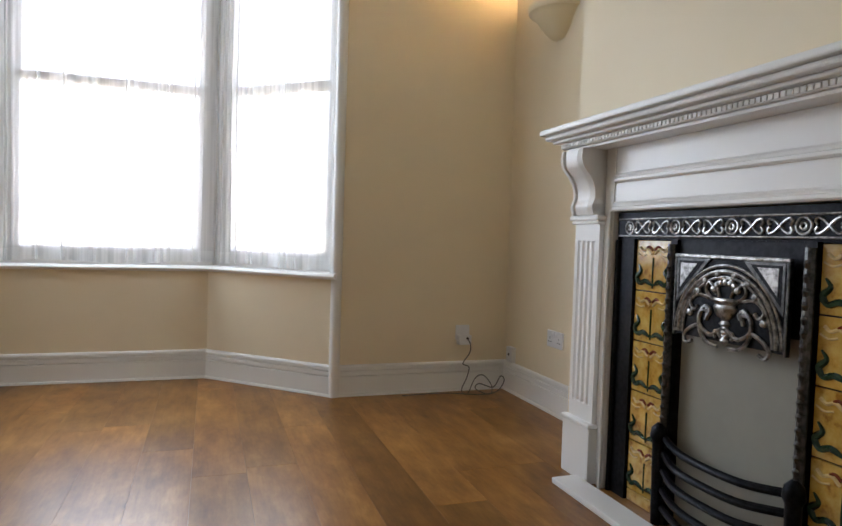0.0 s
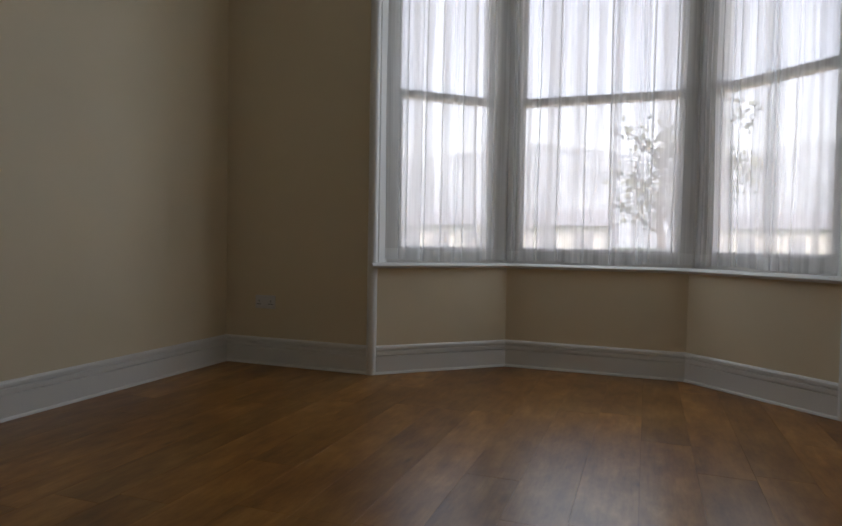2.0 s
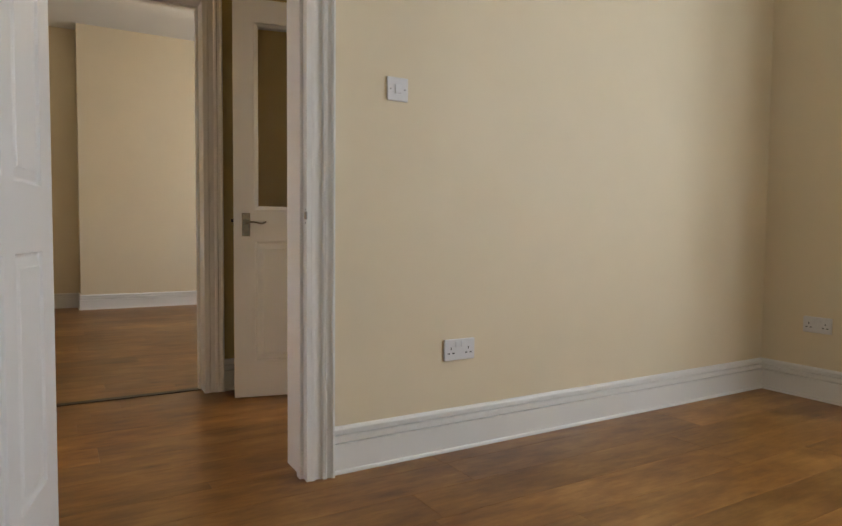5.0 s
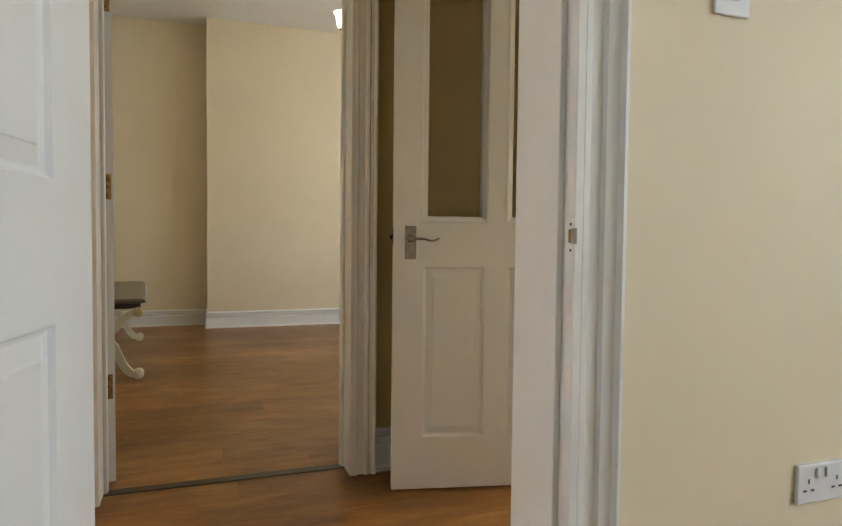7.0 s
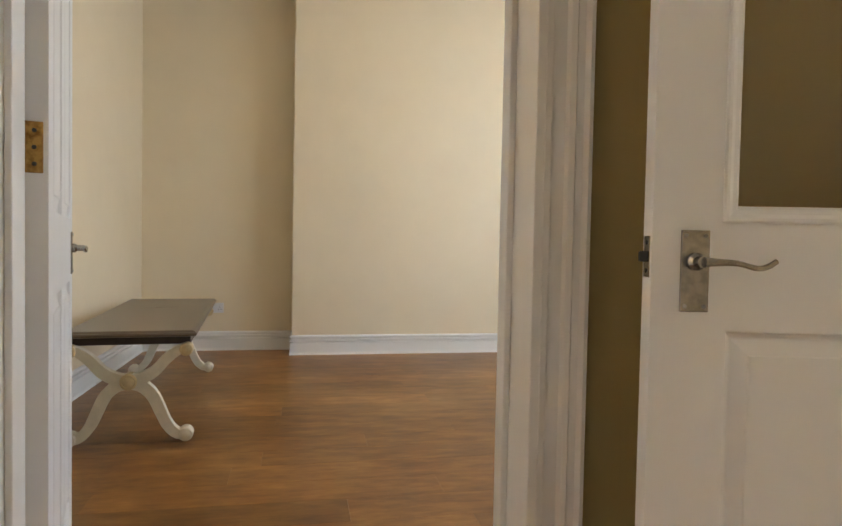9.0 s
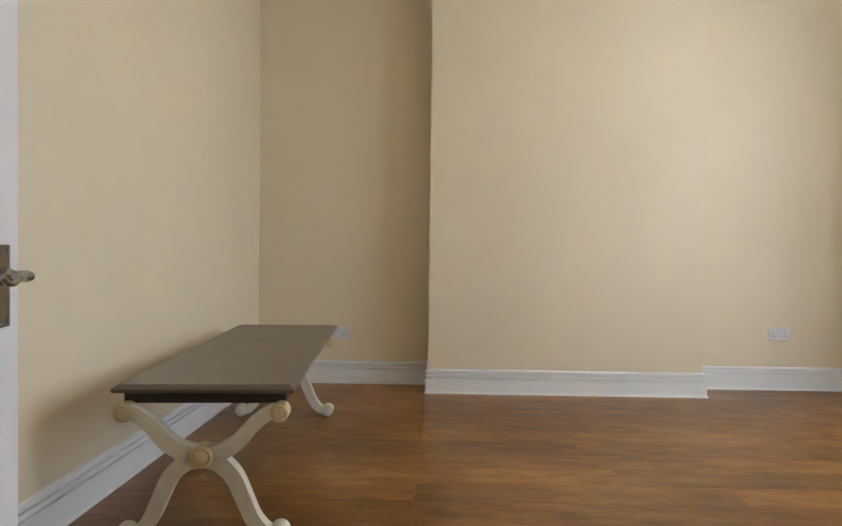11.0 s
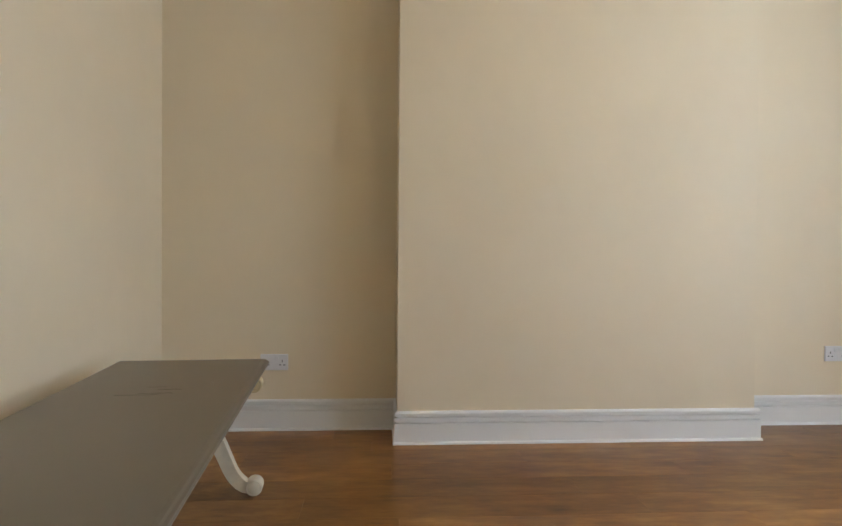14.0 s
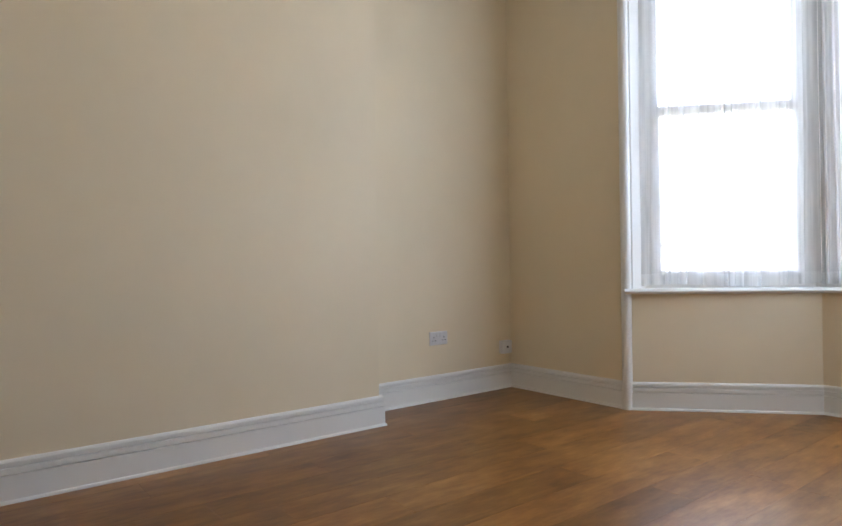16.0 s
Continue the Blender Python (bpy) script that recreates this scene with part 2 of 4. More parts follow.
def voile(name, solid):
    """Sheer net: open weave that lets part of the light straight through and scatters the rest."""
    m, nt, b = nodes_of(name)
    nt.nodes.remove(b)
    out = nt.nodes["Material Output"]
    tr, di, tl = nt.nodes.new("ShaderNodeBsdfTransparent"), nt.nodes.new("ShaderNodeBsdfDiffuse"), nt.nodes.new("ShaderNodeBsdfTranslucent")
    di.inputs[0].default_value = tl.inputs[0].default_value = (0.97, 0.97, 0.97, 1)
    m1, m2 = nt.nodes.new("ShaderNodeMixShader"), nt.nodes.new("ShaderNodeMixShader")
    m1.inputs[0].default_value = 0.9
    nt.links.new(di.outputs[0], m1.inputs[1])
    nt.links.new(tl.outputs[0], m1.inputs[2])
    v = mapped(nt, "Object", (16, 16, 0.2))
    f = ramp(nt, noise_of(nt, v, 1.0, 3, 0.6), [(0.36, (solid * 0.72,) * 3), (0.5, (solid,) * 3), (0.64, (min(solid * 1.25, 0.95),) * 3)])
    nt.links.new(f, m2.inputs[0])
    nt.links.new(tr.outputs[0], m2.inputs[1])
    nt.links.new(m1.outputs[0], m2.inputs[2])
    nt.links.new(m2.outputs[0], out.inputs["Surface"])
    return m


def glowing(name, col, strength):
    m, nt, b = nodes_of(name)
    b.inputs["Base Color"].default_value = (0.9, 0.88, 0.82, 1)
    b.inputs["Emission Color"].default_value = (*col, 1)
    b.inputs["Emission Strength"].default_value = strength
    return m


def tile_glaze(name):
    """Yellow glaze with brown mottling."""
    m, nt, b = nodes_of(name)
    v = mapped(nt, "Object", (1, 1, 1), True)
    a = noise_of(nt, v, 26.0, 5)
    nt.links.new(ramp(nt, a, [(0.32, (0.30, 0.13, 0.02)), (0.45, (0.52, 0.29, 0.05)), (0.7, (0.62, 0.42, 0.11))]), b.inputs["Base Color"])
    b.inputs["Roughness"].default_value = 0.12
    bumped(nt, b, a, 0.15, 0.001)
    return m


def leafy(name, col):
    m, nt, b = nodes_of(name)
    g = nt.nodes.new("ShaderNodeNewGeometry")
    nt.links.new(ramp(nt, g.outputs["Random Per Island"], [(0.0, [c * 0.6 for c in col]), (1.0, [c * 1.4 for c in col])]), b.inputs["Base Color"])
    b.inputs["Roughness"].default_value = 0.7
    return m


WALL = painted("cream_wall_paint", (0.78, 0.666, 0.484), 0.62, 0.03, 160.0, 0.07)
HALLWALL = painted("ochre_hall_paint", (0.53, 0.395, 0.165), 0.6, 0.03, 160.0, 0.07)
CEIL = painted("white_ceiling_paint", (0.8, 0.79, 0.76), 0.8, 0.02)
GLOSS = painted("white_gloss_paint", (0.8, 0.785, 0.76), 0.32, 0.02, 90.0, 0.02)
MATTW = painted("white_eggshell_paint", (0.79, 0.79, 0.79), 0.4, 0.025, 110.0, 0.02)
FLOOR = laminate("oak_laminate")
UNDER = plain("dark_underlay", (0.03, 0.02, 0.015), 0.9)
IRON = metal("black_iron", (0.022, 0.022, 0.025), 0.45, (0.012, 0.012, 0.013))
POLISH = metal("burnished_iron", (0.4, 0.385, 0.37), 0.3, (0.12, 0.115, 0.11))
LEADED = metal("blackleaded_iron", (0.12, 0.117, 0.115), 0.34, (0.05, 0.05, 0.05))
GREYBOARD = plain("grey_board", (0.30, 0.29, 0.25), 0.75, 0.06, 6.0)
TILE = tile_glaze("yellow_glaze")
GREENGLAZE = plain("green_glaze", (0.02, 0.045, 0.02), 0.12, 0.4, 60.0)
REDGLAZE = plain("red_brown_glaze", (0.19, 0.035, 0.012), 0.12, 0.3, 60.0)
CREAMGLAZE = plain("cream_glaze", (0.66, 0.47, 0.2), 0.12, 0.2, 60.0)
PLASTIC = plain("white_plastic", (0.74, 0.73, 0.74), 0.35, 0.02)
DARKPL = plain("dark_slot", (0.02, 0.02, 0.02), 0.5)
NICKEL = metal("satin_nickel", (0.4, 0.38, 0.35), 0.26)
BRASS = metal("old_brass", (0.42, 0.25, 0.08), 0.38, (0.2, 0.1, 0.03))
STEEL = metal("dull_steel", (0.4, 0.38, 0.36), 0.4)
TAUPE = plain("taupe_bench_paint", (0.15, 0.118, 0.088), 0.3, 0.05, 2.5)
SCRATCH = plain("scratched_taupe", (0.1, 0.078, 0.06), 0.4, 0.1)
DARKWOOD = plain("dark_brown_wood", (0.045, 0.028, 0.02), 0.4, 0.3)
CREAM = painted("cream_furniture_paint", (0.72, 0.66, 0.53), 0.5, 0.1, 60.0, 0.25, 14.0)
OCHRE = painted("ochre_rubbed_paint", (0.6, 0.47, 0.26), 0.5, 0.15, 60.0, 0.25, 20.0)
CLEAR = glassy("window_glass")
NET = voile("white_net", 0.74)
HEM = voile("white_net_hem", 0.86)
BULB = glowing("lit_glass_shade", (1.0, 0.8, 0.5), 1.4)
UPBULB = glowing("lit_bulb", (1.0, 0.8, 0.5), 20.0)
PLASTER = painted("cream_plaster", (0.76, 0.66, 0.46), 0.6, 0.03)
CABLE = plain("grey_cable_sheath", (0.12, 0.115, 0.11), 0.5)
ASPHALT = plain("asphalt", (0.05, 0.05, 0.052), 0.9, 0.2, 80.0)
PAVING = plain("paving", (0.25, 0.24, 0.22), 0.85, 0.15, 20.0)
GRASS = plain("grass", (0.06, 0.085, 0.03), 0.9, 0.4, 9.0)
# wooded hill: the distance haze is put into this pale blue-grey
HAZY_HILLS = plain("hazy_far_hill", (0.27, 0.31, 0.35), 0.95, 0.3, 0.06)
RENDERW = plain("pale_render", (0.62, 0.62, 0.6), 0.85, 0.08, 3.0)
# far roofs: slate made paler, with the haze before it in the colour
HAZY_SLATE = plain("hazy_slate_roof", (0.2, 0.215, 0.24), 0.6, 0.25, 12.0)
BRICK = plain("buff_brick", (0.33, 0.26, 0.19), 0.85, 0.2, 12.0)
# bark and leaves: the veil of haze and net is mixed into these colours
HAZY_BARK = plain("hazy_bark", (0.17, 0.15, 0.13), 0.9, 0.35, 25.0)
HAZY_LEAF = leafy("leaves", (0.2, 0.22, 0.17))
CARPAINT = plain("white_car_paint", (0.75, 0.76, 0.78), 0.2, 0.02)
TYRE = plain("tyre_rubber", (0.02, 0.02, 0.02), 0.8)
FARGLASS = plain("far_window_glass", (0.28, 0.3, 0.33), 0.2, 0.1)
DARKGLASS = plain("dark_glass", (0.02, 0.025, 0.03), 0.05, 0.1)

# ---------------------------------------------------------------- structure
H = 3.08                      # ceiling height
PL = 0.02                     # plaster behind the foot of the skirting
AX0, AX1, AY1, AY0 = -PL, 4.505 + PL, PL, -5.0      # front room, plaster faces
HX1, HX0 = -0.20, -1.425                            # hall
BX1, BX0, BY1, BY0 = -1.58, -5.893 - PL, -0.122 + PL, -4.52   # second room
DA0, DA1 = -3.57, -2.76       # doorway of the front room
DB0, DB1 = -3.7, -2.824      # doorway of the second room
DH = 2.09
BAY_A = [(1.046, 0.0), (1.732, 0.607), (2.817, 0.607), (3.477, 0.0)]
BAY_B = [(-4.958, -0.122), (-4.17, 0.59), (-3.24, 0.59), (-2.47, -0.122)]
BEAD = 0.036                  # rounded corner of a bay's opening
SILL_A, SILL_B, HEAD = 0.675, 0.715, 2.78
FIRE = -1.98                  # middle of the fireplace
BREAST_A, BREAST_B = 4.235, -5.614 - PL


def walls(name, boxes, label, paint=None):
    bm = bmesh.new()
    for b in boxes:
        box(bm, *b)
    return setting(name, bm, paint or WALL, label, "wall")


def off(p, q, d):
    """Both ends of a line moved d to its left."""
    t = (Vector(q) - Vector(p)).normalized()
    n = Vector((-t.y, t.x))
    return Vector(p) + n * d, Vector(q) + n * d


def offset_line(pts, d):
    """A line of points moved d to the left, with mitred corners."""
    out = []
    for i, p in enumerate(pts):
        p = Vector(p)
        t0 = (p - Vector(pts[i - 1])).normalized() if i else None
        t1 = (Vector(pts[i + 1]) - p).normalized() if i < len(pts) - 1 else None
        n0 = Vector((-t0.y, t0.x)) if t0 else None
        n1 = Vector((-t1.y, t1.x)) if t1 else None
        n0, n1 = n0 or n1, n1 or n0
        out.append(p + (n0 + n1) / (1 + n0.dot(n1)) * d)
    return out


# front room
walls("wall_a_west", [(HX1, AX0, AY0 - 0.2, DA0 - 0.03, 0, H), (HX1, AX0, DA1 + 0.03, AY1 + 0.3, 0, H), (HX1, AX0, DA0 - 0.03, DA1 + 0.03, DH + 0.03, H)],
      "cream painted plaster wall with a doorway")
walls("wall_a_north", [(AX0, BAY_A[0][0] - BEAD, AY1, AY1 + 0.3, 0, H), (BAY_A[3][0] + BEAD, AX1 + 0.3, AY1, AY1 + 0.3, 0, H)],
      "cream painted plaster wall either side of a bay")
walls("wall_a_east", [(AX1, AX1 + 0.3, AY0 - 0.2, AY1, 0, H)], "cream painted plaster alcove wall")
walls("wall_a_south", [(AX0, AX1, AY0 - 0.2, AY0, 0, H)], "cream painted plaster back wall")
for k, (y0, y1, x1, z0, z1) in enumerate(((-0.845, -0.5, BREAST_A, 0, H), (0.5, 0.845, BREAST_A, 0, H), (-0.5, 0.5, BREAST_A, 1.0, H), (-0.5, 0.5, AX1 - 0.06, 0, 1.0))):
    walls("wall_chimney_a_%d" % (k + 1), [(x1, AX1, FIRE + y0, FIRE + y1, z0, z1)], "cream painted chimney breast behind the fireplace")
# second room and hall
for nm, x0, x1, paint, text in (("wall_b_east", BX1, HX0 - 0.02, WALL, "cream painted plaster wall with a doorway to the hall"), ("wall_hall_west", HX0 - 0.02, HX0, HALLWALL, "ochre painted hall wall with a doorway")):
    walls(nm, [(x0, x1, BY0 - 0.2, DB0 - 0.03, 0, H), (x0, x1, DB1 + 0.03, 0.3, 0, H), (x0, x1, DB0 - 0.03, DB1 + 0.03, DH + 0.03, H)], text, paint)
walls("wall_b_north", [(BX0 - 0.3, BAY_B[0][0] - BEAD, BY1, BY1 + 0.3, 0, H), (BAY_B[3][0] + BEAD, BX1, BY1, BY1 + 0.3, 0, H)],
      "cream painted plaster wall beside a bay")
walls("wall_b_west", [(BX0 - 0.3, BX0, BY0 - 0.2, BY1, 0, H)], "cream painted plaster alcove wall")
walls("wall_b_south", [(BX0, BX1, BY0 - 0.2, BY0, 0, H)], "cream painted plaster wall behind a long bench")
walls("chimney_breast_b", [(BX0, BREAST_B, -3.30 + PL, -1.415 - PL, 0, H)], "plain cream chimney breast with no fireplace")
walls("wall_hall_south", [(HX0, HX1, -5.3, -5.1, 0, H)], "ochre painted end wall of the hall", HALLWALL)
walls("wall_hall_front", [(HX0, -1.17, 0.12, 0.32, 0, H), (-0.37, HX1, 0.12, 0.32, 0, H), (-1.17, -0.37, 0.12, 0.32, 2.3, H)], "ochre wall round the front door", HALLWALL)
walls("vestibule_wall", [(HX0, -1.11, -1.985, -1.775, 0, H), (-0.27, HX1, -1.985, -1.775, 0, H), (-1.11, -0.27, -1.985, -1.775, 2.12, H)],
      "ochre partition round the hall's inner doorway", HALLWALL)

for nm, x0, x1, y0, y1 in (("ceiling_a", AX0, AX1, AY0, 1.2), ("ceiling_hall", HX0, HX1, -5.1, 0.12), ("ceiling_b", BX0, BX1, BY0, 1.1)):
    setting(nm, box(bmesh.new(), x0 - 0.15, x1 + 0.15, y0 - 0.15, y1, H, H + 0.15), CEIL, "white painted plaster ceiling", "ceiling")
for nm, x0, x1, y0, y1 in (("subfloor_a", HX1 + 0.09, AX1 + 0.2, AY0 - 0.1, 0.9), ("subfloor_hall", HX0 - 0.08, HX1 + 0.085, -5.2, 0.2), ("subfloor_b", BX0 - 0.2, HX0 - 0.085, BY0 - 0.1, 0.8)):
    setting(nm, box(bmesh.new(), x0, x1, y0, y1, -0.12, -0.012), UNDER, "dark subfloor below the laminate", "floor")


# ---- skirting, in runs with the room to the left of the way
def skirting(name, runs, tall=1.0, label="white gloss skirting board with a grooved top"):
    bm = bmesh.new()
    for r in runs:
        sweep(bm, [(a, b * tall) for a, b in bead_shape()], [(x, y, 0.0) for x, y in r], (0, 0, 1))
    return setting(name, bm, GLOSS, label, "skirting")


bayA_wall = offset_line(BAY_A, PL)
bayB_wall = offset_line(BAY_B, PL)
skirting("baseboard_a", [
    [(BREAST_A, FIRE + 0.845), (AX1, FIRE + 0.845), (AX1, AY1), (BAY_A[3][0], AY1), tuple(bayA_wall[2]), tuple(bayA_wall[1]), (BAY_A[0][0], AY1), (AX0, AY1), (AX0, DA1 + 0.093)],
    [(AX0, DA0 - 0.093), (AX0, AY0), (AX1, AY0), (AX1, FIRE - 0.845), (BREAST_A, FIRE - 0.845)]])
skirting("baseboard_b", [
    [(BX1, DB1 + 0.093), (BX1, BY1), (BAY_B[3][0], BY1), tuple(bayB_wall[2]), tuple(bayB_wall[1]), (BAY_B[0][0], BY1), (BX0, BY1), (BX0, -1.40 - PL), (BREAST_B, -1.40 - PL), (BREAST_B, -3.30 + PL),
     (BX0, -3.30 + PL), (BX0, BY0), (BX1, BY0), (BX1, DB0 - 0.093)]], 0.95)
skirting("baseboard_hall", [
    [(HX0, DB0 - 0.1), (HX0, -5.1), (HX1, -5.1), (HX1, DA0 - 0.1)],
    [(HX1, DA1 + 0.1), (HX1, -1.985)], [(HX0, -1.985), (HX0, DB1 + 0.1)]])


# ---- doorways: lining, stop and architrave
ARCH = [(0.0, 0.0), (0.0, 0.016), (0.012, 0.02), (0.022, 0.02), (0.026, 0.014), (0.05, 0.016), (0.054, 0.022), (0.064, 0.024), (0.07, 0.018), (0.082, 0.02), (0.088, 0.027), (0.095, 0.027), (0.095, 0.0)]


def doorway(name, x0, x1, y0, y1, stop_x, label, proud=0.003):
    """The lining of an opening in a wall between x0 and x1, with mouldings on both faces."""
    ob = root(name, pose(0, 0, 0), label, "door frame", "", "structure")
    for a, b in ((y0 - 0.03, y0), (y1, y1 + 0.03)):
        part("jamb", bbox(x0 - 0.003, x1 + proud, a, b, 0, DH, 0.002), GLOSS, ob)
    part("head", bbox(x0 - 0.003, x1 + proud, y0 - 0.03, y1 + 0.03, DH, DH + 0.03, 0.002), GLOSS, ob)
    for a, b in ((y0, y0 + 0.013), (y1 - 0.013, y1)):
        part("stop", bbox(stop_x, stop_x + 0.035, a, b, 0, DH - 0.013, 0.002), GLOSS, ob)
    part("stop", bbox(stop_x, stop_x + 0.035, y0, y1, DH - 0.013, DH, 0.002), GLOSS, ob)
    r = 0.006
    part("architrave", sweep(bmesh.new(), [(a, b * (1 + proud * 18)) for a, b in ARCH], [(x1, y1 + r, 0), (x1, y1 + r, DH + r), (x1, y0 - r, DH + r), (x1, y0 - r, 0)][::-1], (1, 0, 0)), GLOSS, ob)
    part("architrave", sweep(bmesh.new(), ARCH, [(x0, y1 + r, 0), (x0, y1 + r, DH + r), (x0, y0 - r, DH + r), (x0, y0 - r, 0)], (-1, 0, 0)), GLOSS, ob)
    return ob


frame_a = doorway("door_frame_1", HX1, AX0, DA0, DA1, -0.06, "white gloss door lining with moulded architrave", 0.03)
frame_b = doorway("door_frame_2", BX1, HX0, DB0, DB1, -1.535, "white gloss door lining with moulded architrave, chipped edges", 0.03)
keep = part("strike_plate", bbox(-0.006, 0.013, DA1 - 0.002, DA1 + 0.006, 0.892, 0.97, 0.001, 1), GLOSS, frame_a, "painted-over steel strike plate")
part("keep_hole", bbox(-0.004, 0.006, DA1 - 0.0035, DA1 - 0.001, 0.928, 0.952, 0.0004, 1), BRASS, keep, "dark latch hole")
part("strike_lip", bbox(0.0062, 0.022, DA1 - 0.005, DA1 - 0.002, 0.926, 0.954, 0.001, 1), STEEL, keep, "worn steel lip")
for z in (0.915, 0.961):
    part("screw", lathe(bmesh.new(), [(0.003, 0), (0.002, 0.001)], 8, pose(0.001, DA1 - 0.002, z, 90)), DARKPL, keep)
part("strike_plate", bbox(-1.574, -1.56, DB1 - 0.002, DB1, 0.89, 0.93, 0.0008, 1), GLOSS, frame_b, "painted steel strike plate")
thr = setting("threshold_b", bbox(HX0 - 0.11, HX0 - 0.06, DB0, DB1, -0.01, 0.004, 0.002), DARKWOOD, "dark strip between two laminate floors", "threshold")


# ---- panelled doors, hinge line at the origin, leaf along +x, faces on y
def lever_handle(leaf, u, y, side, turn, z=0.908):
    """A long scroll lever on a back plate. side: which face; turn: which way the lever points."""
    s = side
    plate = part("back_plate", bbox(u - 0.021, u + 0.021, min(y, y + s * 0.004), max(y, y + s * 0.004), z - 0.06, z + 0.06, 0.0015), NICKEL, leaf, "satin nickel back plate")
    for dx, dz in ((-0.014, -0.052), (0.014, -0.052), (-0.014, 0.052), (0.014, 0.052)):
        part("screw", lathe(bmesh.new(), [(0.0035, 0.0), (0.003, 0.0018)], 8, pose(u + dx, y + s * 0.004, z + dz, -90 * s)), STEEL, plate)
    part("boss", lathe(bmesh.new(), [(0.013, 0), (0.013, 0.006), (0.0085, 0.012), (0.0085, 0.03)], 14, pose(u, y + s * 0.004, z + 0.014, -90 * s)), NICKEL, plate, "", True)
    yy = y + s * 0.036
    line = bend([(u, yy, z + 0.014), (u + turn * 0.02, yy, z + 0.014), (u + turn * 0.045, yy + s * 0.004, z + 0.013), (u + turn * 0.07, yy + s * 0.004, z + 0.007),
                 (u + turn * 0.086, yy + s * 0.002, z + 0.009), (u + turn * 0.1, yy, z + 0.017)], 5)
    lever = part("lever", tube(bmesh.new(), line, [0.0075 - 0.0035 * math.sin(math.pi * min(i / (len(line) - 1), 0.6)) for i in range(len(line))], 10), NICKEL, leaf, "satin nickel scroll lever", True)


def panel_door(name, m, w, h, glazed, label, handle=0.908):
    d = 0.02                       # half the thickness
    ob = root(name, m, label, "door", "", "structure")
    st, mid = 0.108, 0.082         # stile and muntin widths
    zs = (0.19, 0.822, 0.987, h - 0.125)
    bm = bmesh.new()
    box(bm, 0, st, -d, d, 0, h)
    box(bm, w - st, w, -d, d, 0, h)
    for a, b in ((0, zs[0]), (zs[1], zs[2]), (zs[3], h)):
        box(bm, st, w - st, -d, d, a, b)
    c = w / 2
    for a, b in ((zs[0], zs[1]), (zs[2], zs[3])):
        box(bm, c - mid / 2, c + mid / 2, -d, d, a, b)
    part("leaf_frame", bm, MATTW, ob)
    for lo, hi, top in ((zs[0], zs[1], False), (zs[2], zs[3], True)):
        for x0, x1 in ((st, c - mid / 2), (c + mid / 2, w - st)):
            if top and glazed:
                part("pane", box(bmesh.new(), x0 + 0.004, x1 - 0.004, -0.003, 0.003, lo + 0.004, hi - 0.004), CLEAR, ob, "clear glass pane")
            else:
                bm = bmesh.new()
                for s in (-1, 1):
                    ring = []
                    for ins, dep in ((0.0, 0.02), (0.003, 0.0195), (0.007, 0.012), (0.012, 0.0095), (0.015, 0.0095), (0.037, 0.0165), (0.039, 0.0185), (0.042, 0.019)):
                        ring.append([bm.verts.new((x, s * dep, z)) for x, z in ((x0 + ins, lo + ins), (x1 - ins, lo + ins), (x1 - ins, hi - ins), (x0 + ins, hi - ins))])
                    for r0, r1 in zip(ring, ring[1:]):
                        for k in range(4):
                            bm.faces.new((r0[k], r0[(k + 1) % 4], r1[(k + 1) % 4], r1[k]))
                    bm.faces.new(ring[-1])
                part("raised_panel", bm, MATTW, ob)
            if not (top and glazed):
                continue
            bm = bmesh.new()
            for s in (-1, 1):
                prof = [(-0.007, 0), (-0.007, 0.0155), (-0.004, 0.018), (0.0, 0.018), (0.006, 0.0145), (0.012, 0.013), (0.017, 0.008), (0.018, 0)]
                pts = [(x0, s * 0.007, lo), (x1, s * 0.007, lo), (x1, s * 0.007, hi), (x0, s * 0.007, hi)]
                if s > 0:
                    pts = pts[::-1]
                loop = pts[-1:] + pts + pts[:2]
                start = len(bm.verts)
                sweep(bm, prof, loop, (0, s, 0))
            part("glazing_bead", bm, MATTW, ob)
    lever_handle(ob, w - 0.062, -d, -1, -1, handle)
    lever_handle(ob, w - 0.062, d, 1, -1, handle)
    lp = part("latch_plate", bbox(w - 0.0005, w + 0.0015, -0.012, 0.012, 0.897, 0.959, 0.0006, 1), NICKEL, ob, "satin nickel latch plate")
    part("latch_bolt", bbox(w, w + 0.012, -0.007, 0.007, 0.92, 0.936, 0.002, 1), DARKPL, lp, "dark worn latch bolt")
    for z in (0.907, 0.949):
        part("screw", lathe(bmesh.new(), [(0.004, 0), (0.003, 0.001)], 8, pose(w + 0.0015, 0, z, 0, 90)), DARKPL, lp)
    return ob


def turned(x, y, tx, ty):
    """A pose at (x, y) whose x axis points towards (tx, ty)."""
    return pose(x, y, 0.008, 0, 0, math.degrees(math.atan2(ty - y, tx - x)))


panel_door("door_1", turned(0.002, -3.536, 0.742, -3.696), 0.79, 2.065, False, "white four-panel door standing wide open")
second_door = panel_door("door_2", turned(-1.6, -3.69, -2.33, -3.893), 0.785, 2.065, False, "white four-panel door standing wide open by a bench", 0.895)
